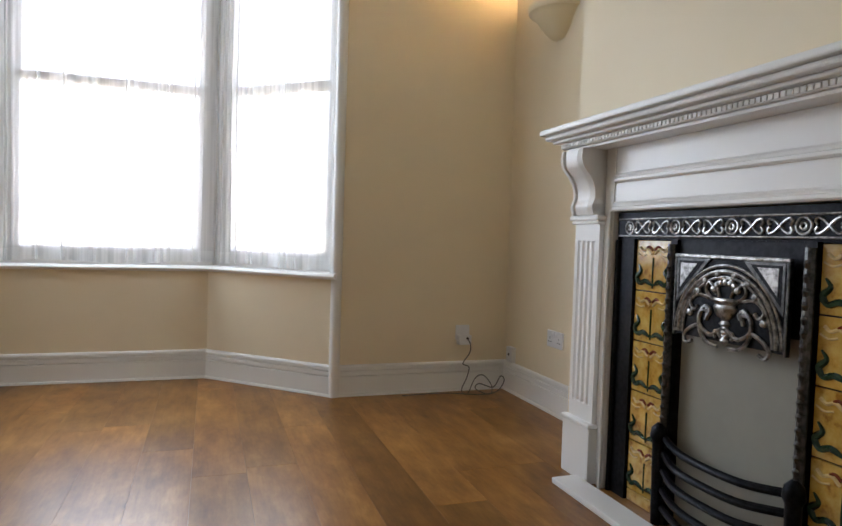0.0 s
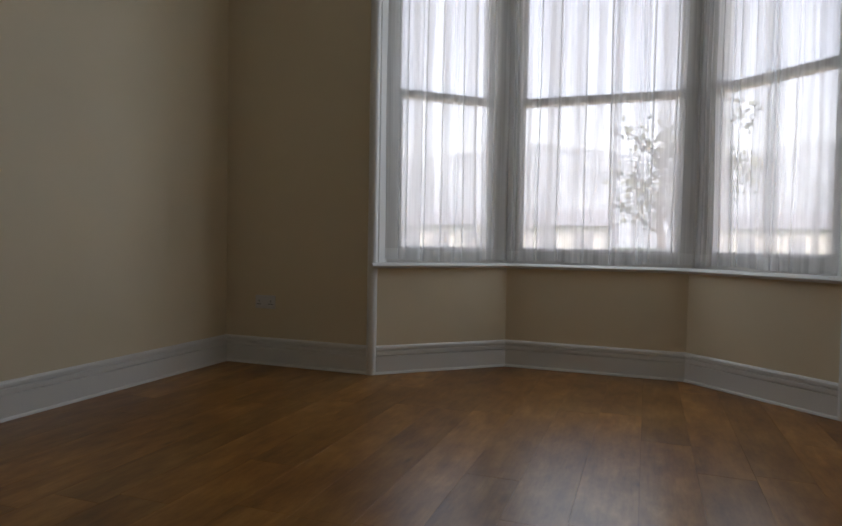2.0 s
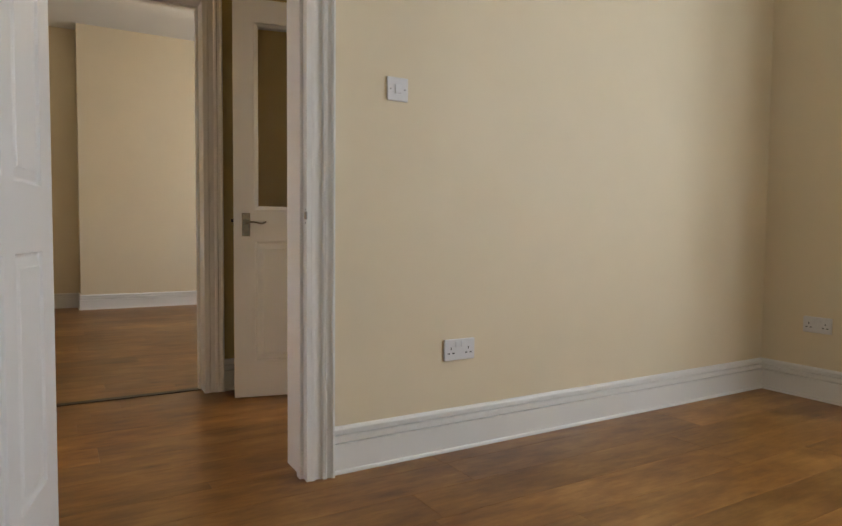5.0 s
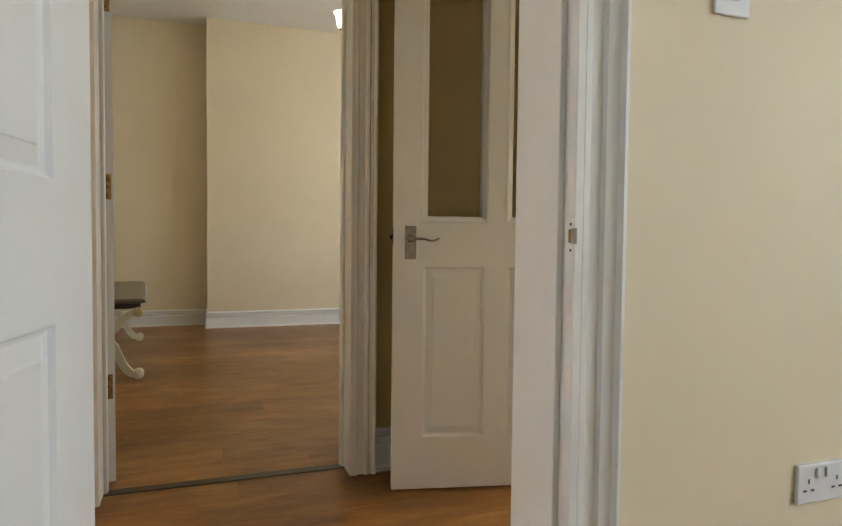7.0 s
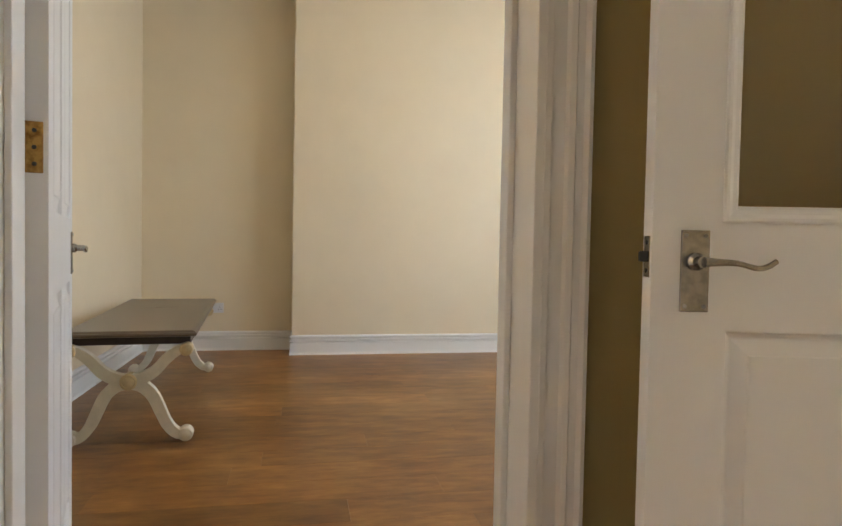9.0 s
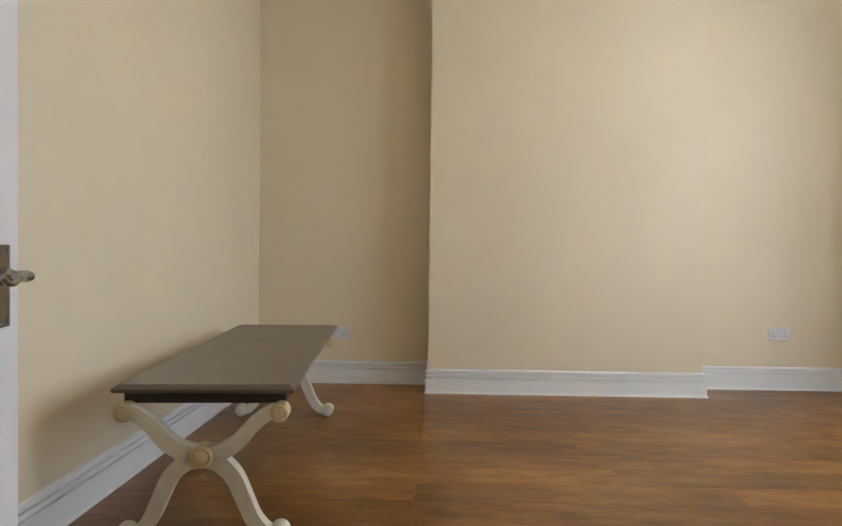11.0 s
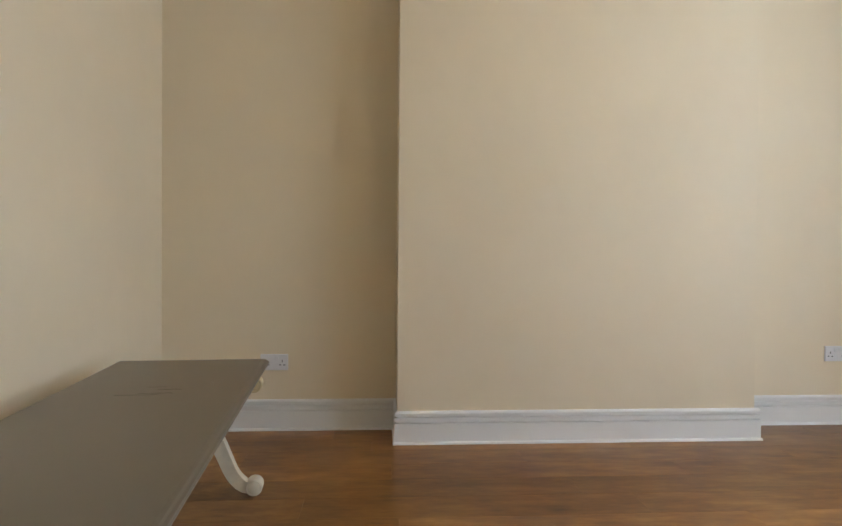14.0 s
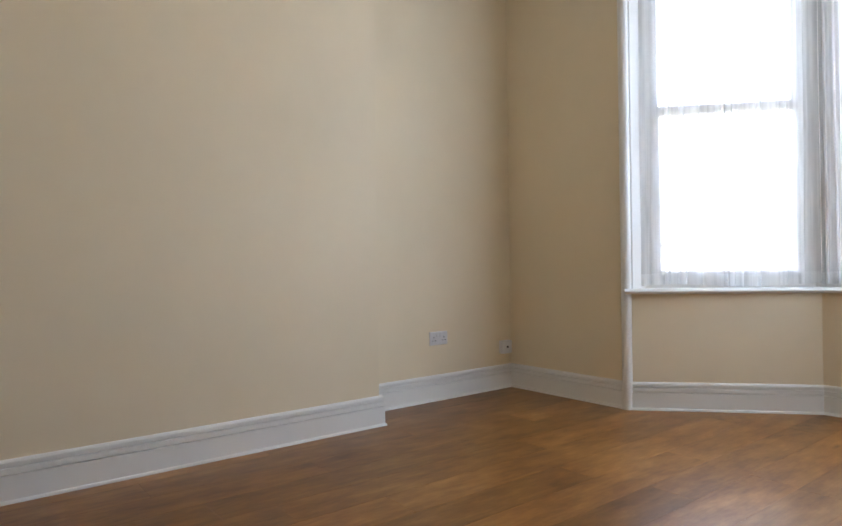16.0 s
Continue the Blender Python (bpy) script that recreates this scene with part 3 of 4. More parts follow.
for z in (0.36, 1.10, 1.78):
    hinge = part("hinge", bbox(-0.0025, 0.0, -0.012, 0.02, z - 0.046, z + 0.046, 0.001, 1), BRASS, second_door, "tarnished brass butt hinge")
    part("knuckle", tube(bmesh.new(), [(-0.004, 0.022, z - 0.046), (-0.004, 0.022, z + 0.046)], 0.0045, 8), BRASS, hinge)
    for dz in (-0.03, 0, 0.03):
        part("screw", lathe(bmesh.new(), [(0.0042, 0), (0.003, 0.0012)], 8, pose(-0.0025, 0.002, z + dz, 0, -90)), DARKPL, hinge)
panel_door("door_3", turned(-1.05, -1.967, -1.222, -2.71), 0.762, 2.065, True, "white half-glazed hall door standing ajar")
fd = root("door_frame_3", pose(0, 0, 0), "white lining of the hall's inner doorway", "door frame", "", "structure")
for a, b in ((-1.11, -1.075), (-0.305, -0.27)):
    part("jamb", bbox(a, b, -1.99, -1.77, 0, 2.12, 0.003), GLOSS, fd)
part("head", bbox(-1.11, -0.27, -1.99, -1.77, 2.085, 2.12, 0.003), GLOSS, fd)
part("hinge", bbox(-1.076, -1.07, -1.975, -1.94, 1.04, 1.13, 0.001, 1), STEEL, fd, "grey butt hinge")
setting("wall_lobby", box(bmesh.new(), HX0 - 0.001, HX0 + 0.004, -1.77, 0.1, 0.0, H), CEIL, "white painted wall of the entrance lobby", "wall")
fdoor = root("door_4", pose(-1.17, 0.2, 0.0), "white front door with a tall glass light", "door", "", "structure")
bm = bmesh.new()
for b in ((0, 0.12, 0, 2.05), (0.68, 0.8, 0, 2.05), (0.12, 0.68, 0, 0.9), (0.12, 0.68, 1.95, 2.05)):
    box(bm, b[0], b[1], -0.022, 0.022, b[2], b[3])
part("leaf_frame", bm, MATTW, fdoor)
part("pane", box(bmesh.new(), 0.12, 0.68, -0.003, 0.003, 0.9, 1.95), CLEAR, fdoor, "clear glass light").visible_shadow = False
box_top = part("fanlight", box(bmesh.new(), 0, 0.8, -0.003, 0.003, 2.05, 2.3), CLEAR, fdoor, "clear glass fanlight")
box_top.visible_shadow = False


# ---- bays: low wall, head, sill, posts, sash windows, net curtains
def sash_window(name, a, b, z0, z1, rail, label):
    """A vertically sliding sash between two plan points, outside to the left of the way from a to b."""
    a, b = Vector(a), Vector(b)
    w = (b - a).length
    ob = root(name, pose(a.x, a.y, 0, 0, 0, math.degrees(math.atan2(b.y - a.y, b.x - a.x))), label, "window", "", "structure")
    e = 0.045
    bm = bmesh.new()
    for q in ((0, e, -0.05, 0.07, z0, z1), (w - e, w, -0.05, 0.07, z0, z1), (e, w - e, -0.05, 0.07, z0, z0 + 0.03), (e, w - e, -0.05, 0.07, z1 - 0.05, z1)):
        box(bm, *q)
    part("window_frame", bm, GLOSS, ob)
    for lo, hi, y, nm in ((z0 + 0.03, rail + 0.022, -0.018, "lower_sash"), (rail - 0.022, z1 - 0.05, 0.026, "upper_sash")):
        s, bot = 0.05, 0.075 if nm == "lower_sash" else 0.044
        top = 0.044 if nm == "lower_sash" else 0.05
        bm = bmesh.new()
        for q in ((e, e + s, lo, hi), (w - e - s, w - e, lo, hi), (e + s, w - e - s, lo, lo + bot), (e + s, w - e - s, hi - top, hi)):
            box(bm, q[0], q[1], y - 0.02, y + 0.02, q[2], q[3])
        sash = part(nm, bm, GLOSS, ob)
        pane = part("pane", box(bmesh.new(), e + s, w - e - s, y - 0.002, y + 0.002, lo + bot, hi - top), CLEAR, sash, "clear glass pane")
        pane.visible_shadow = False
    for u in (0.2, 0.5, 0.8):
        part("sash_fastener", bbox(u * w - 0.016, u * w + 0.016, -0.05, -0.038, rail - 0.018, rail + 0.016, 0.003, 1), STEEL, ob, "dull metal sash fastener")
    return ob


def net_curtain(name, a, b, z0, z1, seed):
    """A sheer net gathered in uneven folds between two plan points."""
    rnd = random.Random(seed)
    a, b = Vector(a), Vector(b)
    w = (b - a).length
    t = (b - a).normalized()
    n = Vector((-t.y, t.x))
    phases, u = [], 0.0
    while u < w:
        step = rnd.choice((0.03, 0.045, 0.06, 0.085, 0.12)) * rnd.uniform(0.8, 1.2)
        phases.append((u, step, rnd.uniform(0.006, 0.02), rnd.random() < 0.45))
        u += step
    pts = []
    for u0, step, amp, fold in phases:
        for k in range(8):
            s = k / 8
            du = s * step - (0.3 * step * math.sin(2 * math.pi * s) if fold else 0)
            pts.append((min(max(u0 + du, 0), w), amp * math.sin(2 * math.pi * s)))
    pts.append((w, 0))
    ob = root(name, pose(0, 0, 0), "sheer white net curtain hanging in soft folds", "curtain", "net curtains")
    drift = [rnd.uniform(-1, 1) for _ in range(8)]

    def grid(za, zb, rows):
        bm = bmesh.new()
        prev = None
        for r in range(rows + 1):
            z = za + (zb - za) * r / rows
            q = (z - z0) / (z1 - z0)
            row = []
            for u, d in pts:
                sway = 0.012 * math.sin(3.1 * u / w * 3 + drift[0] * 3 + q * 2.5 * drift[1]) * (1 - q)
                dd = d * (0.75 + 0.5 * (1 - q)) + 0.006 * math.sin(9 * q + 7 * u)
                p = a + t * min(max(u + sway, -0.005), w + 0.005) + n * dd
                row.append(bm.verts.new((p.x, p.y, z + 0.008 * math.sin(8 * u + drift[2]) * (1 - q) * (1 if za == z0 else 1))))
            if prev:
                for i in range(len(row) - 1):
                    bm.faces.new((prev[i], prev[i + 1], row[i + 1], row[i]))
            prev = row
        return bm

    hem = z0 + 0.07
    part("cloth", grid(hem, z1, 9), NET, ob, "", True)
    part("hem", grid(z0, hem, 1), HEM, ob, "doubled white hem", True)
    part("curtain_wire", tube(bmesh.new(), [(*a, z1), (*b, z1)], 0.004, 6), STEEL, ob, "thin curtain wire")
    return ob


def bay(tag, pts, wall_y, sill, rail, seeds):
    # the way from the east end to the west end keeps the outside on the right, so it goes west to east
    inner = [Vector(p) + Vector((0, 0)) for p in pts]
    plaster = offset_line(pts, PL)
    plaster[0], plaster[3] = Vector((pts[0][0], wall_y)), Vector((pts[3][0], wall_y))
    glass = offset_line(pts, 0.20)
    outer = offset_line(pts, 0.34)
    for i in range(3):
        shape = [tuple(plaster[i]), tuple(plaster[i + 1]), tuple(outer[i + 1]), tuple(outer[i])]
        setting("wall_bay_%s_%d" % (tag, i + 1), prism(bmesh.new(), shape, -0.4, sill - 0.03), WALL, "cream painted wall below a bay window", "wall")
        setting("wall_bay_head_%s_%d" % (tag, i + 1), prism(bmesh.new(), shape, HEAD, H), WALL, "cream painted wall above a bay window", "wall")
    front = offset_line(pts, 0.008)
    front[0] = Vector((pts[0][0] + 0.004, wall_y - 0.045))
    front[3] = Vector((pts[3][0] - 0.004, wall_y - 0.045))
    bm = bmesh.new()
    for i in range(3):
        prism(bm, [tuple(front[i]), tuple(front[i + 1]), tuple(glass[i + 1]), tuple(glass[i])], sill - 0.03, sill)
    bmesh.ops.remove_doubles(bm, verts=bm.verts, dist=1e-5)
    setting("window_sill_" + tag, bm, GLOSS, "white gloss bay window sill", "window sill")
    nose = [(0, 0), (0.0, -0.03), (0.008, -0.03), (0.016, -0.024), (0.02, -0.015), (0.016, -0.006), (0.008, 0.0)]
    setting("window_board_nosing_" + tag, sweep(bmesh.new(), nose, [(*p, sill + 0.002) for p in front[::-1]], (0, 0, 1)), GLOSS, "rounded white nosing of the bay sill", "window sill", True)
    # corner beads of the opening, and reveals
    bm = bmesh.new()
    for k, s in ((0, 1), (3, -1)):
        x = pts[k][0]
        cx, cy = x - s * 0.01, wall_y - 0.002
        prism(bm, [(cx + 0.03 * math.cos(q), cy + 0.03 * math.sin(q)) for q in (2 * math.pi * n / 16 for n in range(16))], 0.0, H)
        prism(bm, [(min(x - s * BEAD, x), wall_y + 0.001), (max(x - s * BEAD, x), wall_y + 0.001), (max(x - s * BEAD, x), wall_y + 0.299), (min(x - s * BEAD, x), wall_y + 0.299)], 0.0, H)
    setting("trim_bay_" + tag, bm, GLOSS, "white painted rounded corner post of the bay", "trim", True)
    bm = bmesh.new()
    for k, j in ((0, 1), (3, 2)):
        t = (Vector(pts[j]) - Vector(pts[k])).normalized() * 0.03
        p, g = Vector((pts[k][0], wall_y)), glass[k] + t * 1.4
        prism(bm, [tuple(p), tuple(p + t), tuple(g + t), tuple(g)] if k == 0 else [tuple(p), tuple(g), tuple(g + t), tuple(p + t)], sill, HEAD)
    setting("trim_reveal_" + tag, bm, GLOSS, "white painted window reveal", "trim")
    bm = bmesh.new()
    for i in (1, 2):
        g = glass[i]
        prism(bm, [(g.x + 0.05 * math.cos(q), g.y + 0.055 * math.sin(q)) for q in (2 * math.pi * k / 10 for k in range(10))], sill, HEAD)
    setting("trim_post_" + tag, bm, GLOSS, "white window posts between the sashes", "trim", True)
    for i in range(3):
        d = (glass[i + 1] - glass[i]).normalized()
        sash_window("window_%s_%d" % (tag, i + 1), glass[i] + d * (0.14 if i == 0 else 0.045), glass[i + 1] - d * (0.06 if i == 2 else 0.045), sill, HEAD, rail, "white painted timber sliding sash window")
    cur = offset_line(pts, 0.125)
    for i in range(3):
        d = (cur[i + 1] - cur[i]).normalized()
        net_curtain("net_curtain", cur[i] + d * (0.05 if i == 0 else 0.0), cur[i + 1] - d * (0.05 if i == 2 else 0.0), sill + 0.014, HEAD - 0.03, seeds[i])


bay("a", BAY_A, AY1, SILL_A, 1.75, (3, 8, 21))
bay("b", BAY_B, BY1, SILL_B, 1.80, (5, 13, 34))

# ---------------------------------------------------------------- fireplace
def fireplace():
    """Everything is laid out with y across and z up, the front towards -x; wall face at x = BREAST_A."""
    ob = root("fireplace", pose(BREAST_A, FIRE, 0), "white painted mantelpiece round a black cast-iron fireplace with yellow tiles", "fireplace")
    W = -0.001

    def bx(name, x0, x1, y0, y1, z0, z1, mat, r=0.004, par=ob, label=""):
        return part(name, bbox(x0, x1, y0, y1, z0, z1, r), mat, par, label)

    for s in (-1, 1):
        a, b = sorted((s * 0.575, s * 0.73))
        c, d = sorted((s * 0.565, s * 0.742))
        bx("plinth", -0.088, W, c, d, 0.0, 0.205, GLOSS)
        bx("plinth_cap", -0.094, W, c - 0.004, d + 0.004, 0.205, 0.222, GLOSS, 0.006)
        # fluted shaft
        bm = bmesh.new()
        n, w = 40, b - a
        prof = []
        for i in range(n + 1):
            q = i / n
            x = 0.0
            for k in range(4):
                c0 = 0.2 + 0.2 * k
                if abs(q - c0) < 0.062:
                    x = 0.005 * math.sqrt(max(0, 1 - ((q - c0) / 0.062) ** 2))
            prof.append((a + w * q, -0.07 + x))
        z0, z1 = 0.222, 0.955
        rows = [(z0, 0), (z0 + 0.06, 0), (z0 + 0.066, 1), (z1 - 0.066, 1), (z1 - 0.06, 0), (z1, 0)]
        grid = [[bm.verts.new(((-0.07 if not f else x), y, z)) for y, x in prof] for z, f in rows]
        for g0, g1 in zip(grid, grid[1:]):
            for i in range(n):
                bm.faces.new((g0[i], g0[i + 1], g1[i + 1], g1[i]))
        for e in (0, n):
            y = prof[e][0]
            q = [bm.verts.new((W, y, z0)), bm.verts.new((W, y, z1))]
            bm.faces.new([q[0], *[g[e] for g in grid], q[1]])
        part("pilaster", bm, GLOSS, ob, "white fluted pilaster")
        bx("capital", -0.084, W, a - 0.008, b + 0.008, 0.955, 0.968, GLOSS, 0.004)
        bx("capital", -0.092, W, a - 0.014, b + 0.014, 0.968, 0.988, GLOSS, 0.006)
        # scrolled corbel
        line = [(-0.155, 1.225), (-0.158, 1.19), (-0.148, 1.16), (-0.118, 1.125), (-0.1, 1.085), (-0.098, 1.05), (-0.108, 1.02), (-0.1, 0.988)]
        edge = bend([(x, 0, z) for x, z in line], 5)
        bm = bmesh.new()
        yy = [a + 0.006, a + 0.03, a + 0.034, b - 0.034, b - 0.03, b - 0.006]
        dep = [0.006, 0.0, 0.008, 0.008, 0.0, 0.006]
        cols = [[bm.verts.new((p.x + dd, y, p.z)) for p in edge] for y, dd in zip(yy, dep)]
        for c0, c1 in zip(cols, cols[1:]):
            for i in range(len(edge) - 1):
                bm.faces.new((c0[i], c0[i + 1], c1[i + 1], c1[i]))
        for col, y in ((cols[0], yy[0]), (cols[-1], yy[-1])):
            bm.faces.new([*col, bm.verts.new((W, y, 0.988)), bm.verts.new((W, y, 1.225))])
        part("corbel", bm, GLOSS, ob, "white S-shaped corbel", True)
        # inner return beside the iron insert
        a2, b2 = sorted((s * 0.522, s * 0.575))
        bx("inner_stile", -0.052, W, a2, b2, 0.0, 1.225, GLOSS, 0.003)
        part("inner_bead", sweep(bmesh.new(), [(0, 0), (0, 0.01), (0.006, 0.014), (0.014, 0.01), (0.02, 0.0)], [(-0.052, s * 0.535 - 0.01, 0.0), (-0.052, s * 0.535 - 0.01, 1.0)], (-1, 0, 0)), GLOSS, ob)
    bx("frieze_board", -0.048, W, -0.522, 0.522, 1.0, 1.225, GLOSS, 0.003)
    rim = [(0, 0), (0.0, 0.008), (0.006, 0.014), (0.014, 0.014), (0.018, 0.007), (0.026, 0.009), (0.034, 0.002), (0.034, 0)]
    part("frieze_moulding", sweep(bmesh.new(), rim, [(-0.048, 0.515, 1.10), (-0.048, -0.515, 1.10)], (-1, 0, 0)), GLOSS, ob, "", True)
    part("frieze_moulding", sweep(bmesh.new(), rim, [(-0.048, 0.522, 1.0), (-0.048, -0.522, 1.0)], (-1, 0, 0)), GLOSS, ob, "", True)
    # mantel shelf: stacked mouldings with a dentil band
    for x, hw, z0, z1, r in ((-0.13, 0.715, 1.225, 1.236, 0.003), (-0.145, 0.735, 1.236, 1.256, 0.003), (-0.172, 0.758, 1.256, 1.268, 0.005), (-0.196, 0.778, 1.268, 1.288, 0.009), (-0.212, 0.79, 1.288, 1.31, 0.006)):
        bx("shelf_moulding", x, W, -hw, hw, z0, z1, GLOSS, r)
    for i in range(84):
        y = -0.726 + i * 1.452 / 83
        bx("dentil", -0.1495, -0.144, y - 0.0062, y + 0.0062, 1.239, 1.253, GLOSS, 0.0015)
    # cast-iron insert
    ins = part("insert_frame", bmesh.new(), IRON, ob)
    bm = bmesh.new()
    for q in ((-0.52, -0.43, 0.0, 0.995), (0.43, 0.52, 0.0, 0.995), (-0.43, 0.43, 0.904, 0.995), (-0.25, -0.222, 0.0, 0.904), (0.222, 0.25, 0.0, 0.904)):
        box(bm, -0.03, 0.02, q[0], q[1], q[2], q[3])
    box(bm, -0.022, 0.02, -0.222, 0.222, 0.66, 0.904)
    box(bm, -0.012, 0.0, -0.43, -0.25, 0.0, 0.904)
    box(bm, -0.012, 0.0, 0.25, 0.43, 0.0, 0.904)
    me = ins.data
    bmesh.ops.recalc_face_normals(bm, faces=bm.faces)
    bm.to_mesh(me)
    bm.free()
    bx("frieze_band", -0.04, -0.03, -0.505, 0.505, 0.912, 0.973, IRON, 0.003)
    bx("band_edge", -0.045, -0.03, -0.508, 0.508, 0.968, 0.974, POLISH, 0.003)
    bx("band_edge", -0.045, -0.03, -0.508, 0.508, 0.911, 0.917, POLISH, 0.003)

    def scroll(pts, r, z0=0.94, x=-0.041, par=ob, name="scrollwork", lab="raised burnished iron scroll"):
        return part(name, tube(bmesh.new(), bend([(x, a, b) for a, b in pts], 4), r, 6), POLISH, par, lab, True)

    def ring(y, z, rad, r, x=-0.041, name="roundel", lab="raised burnished iron ring"):
        return part(name, tube(bmesh.new(), [(x, y + rad * math.cos(q), z + rad * math.sin(q)) for q in (2 * math.pi * k / 18 for k in range(19))], r, 6), POLISH, ob, lab, True)

    for k in range(5):
        y = -0.44 + k * 0.22
        ring(y, 0.943, 0.021, 0.0042)
        ring(y, 0.943, 0.008, 0.0045)
        if k < 4:
            for cy in (y + 0.067, y + 0.153):
                for t in (-1, 1):
                    scroll([(cy - t * 0.03, 0.945), (cy - t * 0.036, 0.954), (cy - t * 0.028, 0.962), (cy - t * 0.014, 0.956), (cy, 0.943),
                            (cy + t * 0.014, 0.93), (cy + t * 0.028, 0.924), (cy + t * 0.036, 0.932), (cy + t * 0.03, 0.941)], 0.0045)
    # columns beside the opening, bound with leaf buds
    for s in (-1, 1):
        part("column", tube(bmesh.new(), [(-0.034, s * 0.237, 0.0), (-0.034, s * 0.237, 0.89)], 0.014, 10), LEADED, ob, "", True)
        for k in range(25):
            z = 0.03 + k * 0.034
            part("bud", lathe(bmesh.new(), [(0.002, -0.014), (0.008, -0.006), (0.011, 0.006), (0.007, 0.014), (0.002, 0.017)], 8, pose(-0.0415, s * 0.237, z)), LEADED, ob, "", True)
        part("outer_rope", tube(bmesh.new(), [(-0.033, s * 0.512, 0.0), (-0.033, s * 0.512, 0.9)], 0.01, 8), IRON, ob, "", True)
        # tiles, five to a side
        for k in range(6):
            z0 = 0.902 - (k + 1) * 0.172
            lo = max(z0, 0.0) + 0.002
            c = s * 0.34
            tile = part("tile", bbox(-0.02, -0.011, c - 0.0855, c + 0.0855, lo, z0 + 0.170, 0.0015, 1), TILE, ob, "yellow glazed tile with a green flower")
            if z0 < -0.02:
                continue
            x = -0.0205

            def line(pts, r, mat):
                part("motif", tube(bmesh.new(), bend([(x, c + a * 1.13, z0 + b * 1.13) for a, b in pts], 4), r, 6), mat, tile)
            line([(0, 0.01), (0.001, 0.05), (0, 0.1)], 0.003, GREENGLAZE)
            for t in (-1, 1):
                line([(t * 0.004, 0.02), (t * 0.03, 0.03), (t * 0.056, 0.022), (t * 0.068, 0.042), (t * 0.052, 0.06), (t * 0.064, 0.078)], [0.004, 0.006, 0.008, 0.009, 0.009, 0.009, 0.009, 0.009, 0.008, 0.008, 0.009, 0.009, 0.009, 0.01, 0.009, 0.008, 0.007, 0.006, 0.005, 0.004, 0.003][:21], GREENGLAZE)
                line([(t * 0.006, 0.112), (t * 0.026, 0.126), (t * 0.046, 0.12), (t * 0.06, 0.13)], 0.005, CREAMGLAZE)
                line([(t * 0.004, 0.122), (t * 0.018, 0.132), (t * 0.03, 0.128)], 0.0045, REDGLAZE)
                line([(t * 0.03, 0.108), (t * 0.05, 0.104), (t * 0.07, 0.112)], 0.003, CREAMGLAZE)
    # arched hood with a cast vase
    hood = bmesh.new()
    n = 24
    outer, inner = [], []
    for i in range(n + 1):
        q = math.pi * i / n
        inner.append((0.165 * math.cos(q), 0.635 + 0.185 * math.sin(q)))
    box(hood, -0.05, -0.04, -0.195, 0.195, 0.62, 0.85)
    part("hood_back", hood, IRON, ob)
    for rr, r in ((0.158, 0.004), (0.172, 0.007), (0.187, 0.005)):
        pts = [(rr * math.cos(math.pi * i / 30), 0.628 + rr * 1.1 * math.sin(math.pi * i / 30)) for i in range(31)]
        part("hood_arch", tube(bmesh.new(), [(-0.053, max(min(a, 0.194), -0.194), min(b, 0.845)) for a, b in pts], r, 8), POLISH, ob, "burnished iron arch", True)
    bx("hood_top", -0.057, -0.04, -0.2, 0.2, 0.851, 0.862, POLISH, 0.003)
    for s in (-1, 1):
        a, b = sorted((s * 0.19, s * 0.2))
        bx("hood_side", -0.056, -0.04, a, b, 0.615, 0.86, LEADED, 0.003)
        for ins, x0, x1, mat in ((0.0, -0.0555, -0.049, LEADED), (0.013, -0.0568, -0.0555, IRON), (0.025, -0.0585, -0.0568, POLISH)):
            tri = [(s * (0.188 - ins * 0.7), 0.85 - ins * 0.6), (s * (0.058 + ins * 1.9), 0.85 - ins * 0.6), (s * (0.188 - ins * 0.7), 0.715 + ins * 1.9)]
            bm = bmesh.new()
            a = [bm.verts.new((x0, y, z)) for y, z in tri]
            b = [bm.verts.new((x1, y, z)) for y, z in tri]
            bm.faces.new(a)
            bm.faces.new(b[::-1])
            for k in range(3):
                bm.faces.new((a[k], b[k], b[(k + 1) % 3], a[(k + 1) % 3]))
            part("spandrel", bm, mat, ob, "black groove in the corner triangle" if mat is IRON else "burnished iron corner triangle")
    part("vase", lathe(bmesh.new(), [(0.012, 0), (0.022, 0.006), (0.012, 0.016), (0.03, 0.03), (0.042, 0.052), (0.036, 0.06), (0.05, 0.072), (0.046, 0.078)], 18, pose(-0.05, 0, 0.665) @ Matrix.Diagonal((0.45, 1, 1, 1))), POLISH, ob, "burnished iron vase in relief", True)
    part("lily", lathe(bmesh.new(), [(0.002, 0.0), (0.012, 0.01), (0.008, 0.02), (0.014, 0.032), (0.002, 0.045)], 12, pose(-0.05, 0, 0.628) @ Matrix.Diagonal((0.5, 1, 1, 1))), POLISH, ob, "burnished iron lily in relief", True)
    for k in range(7):
        q = math.pi * (0.14 + 0.12 * k)
        part("flower", lathe(bmesh.new(), [(0.0, 0.0), (0.011, 0.003), (0.008, 0.008), (0.0, 0.01)], 8, pose(-0.05, 0.045 * math.cos(q), 0.752 + 0.035 * math.sin(q), 0, -90)), POLISH, ob, "", True)
    for s in (-1, 1):
        scroll([(s * 0.02, 0.605), (s * 0.06, 0.612), (s * 0.088, 0.645), (s * 0.09, 0.69), (s * 0.07, 0.715), (s * 0.052, 0.705), (s * 0.056, 0.69)], 0.006, x=-0.054)
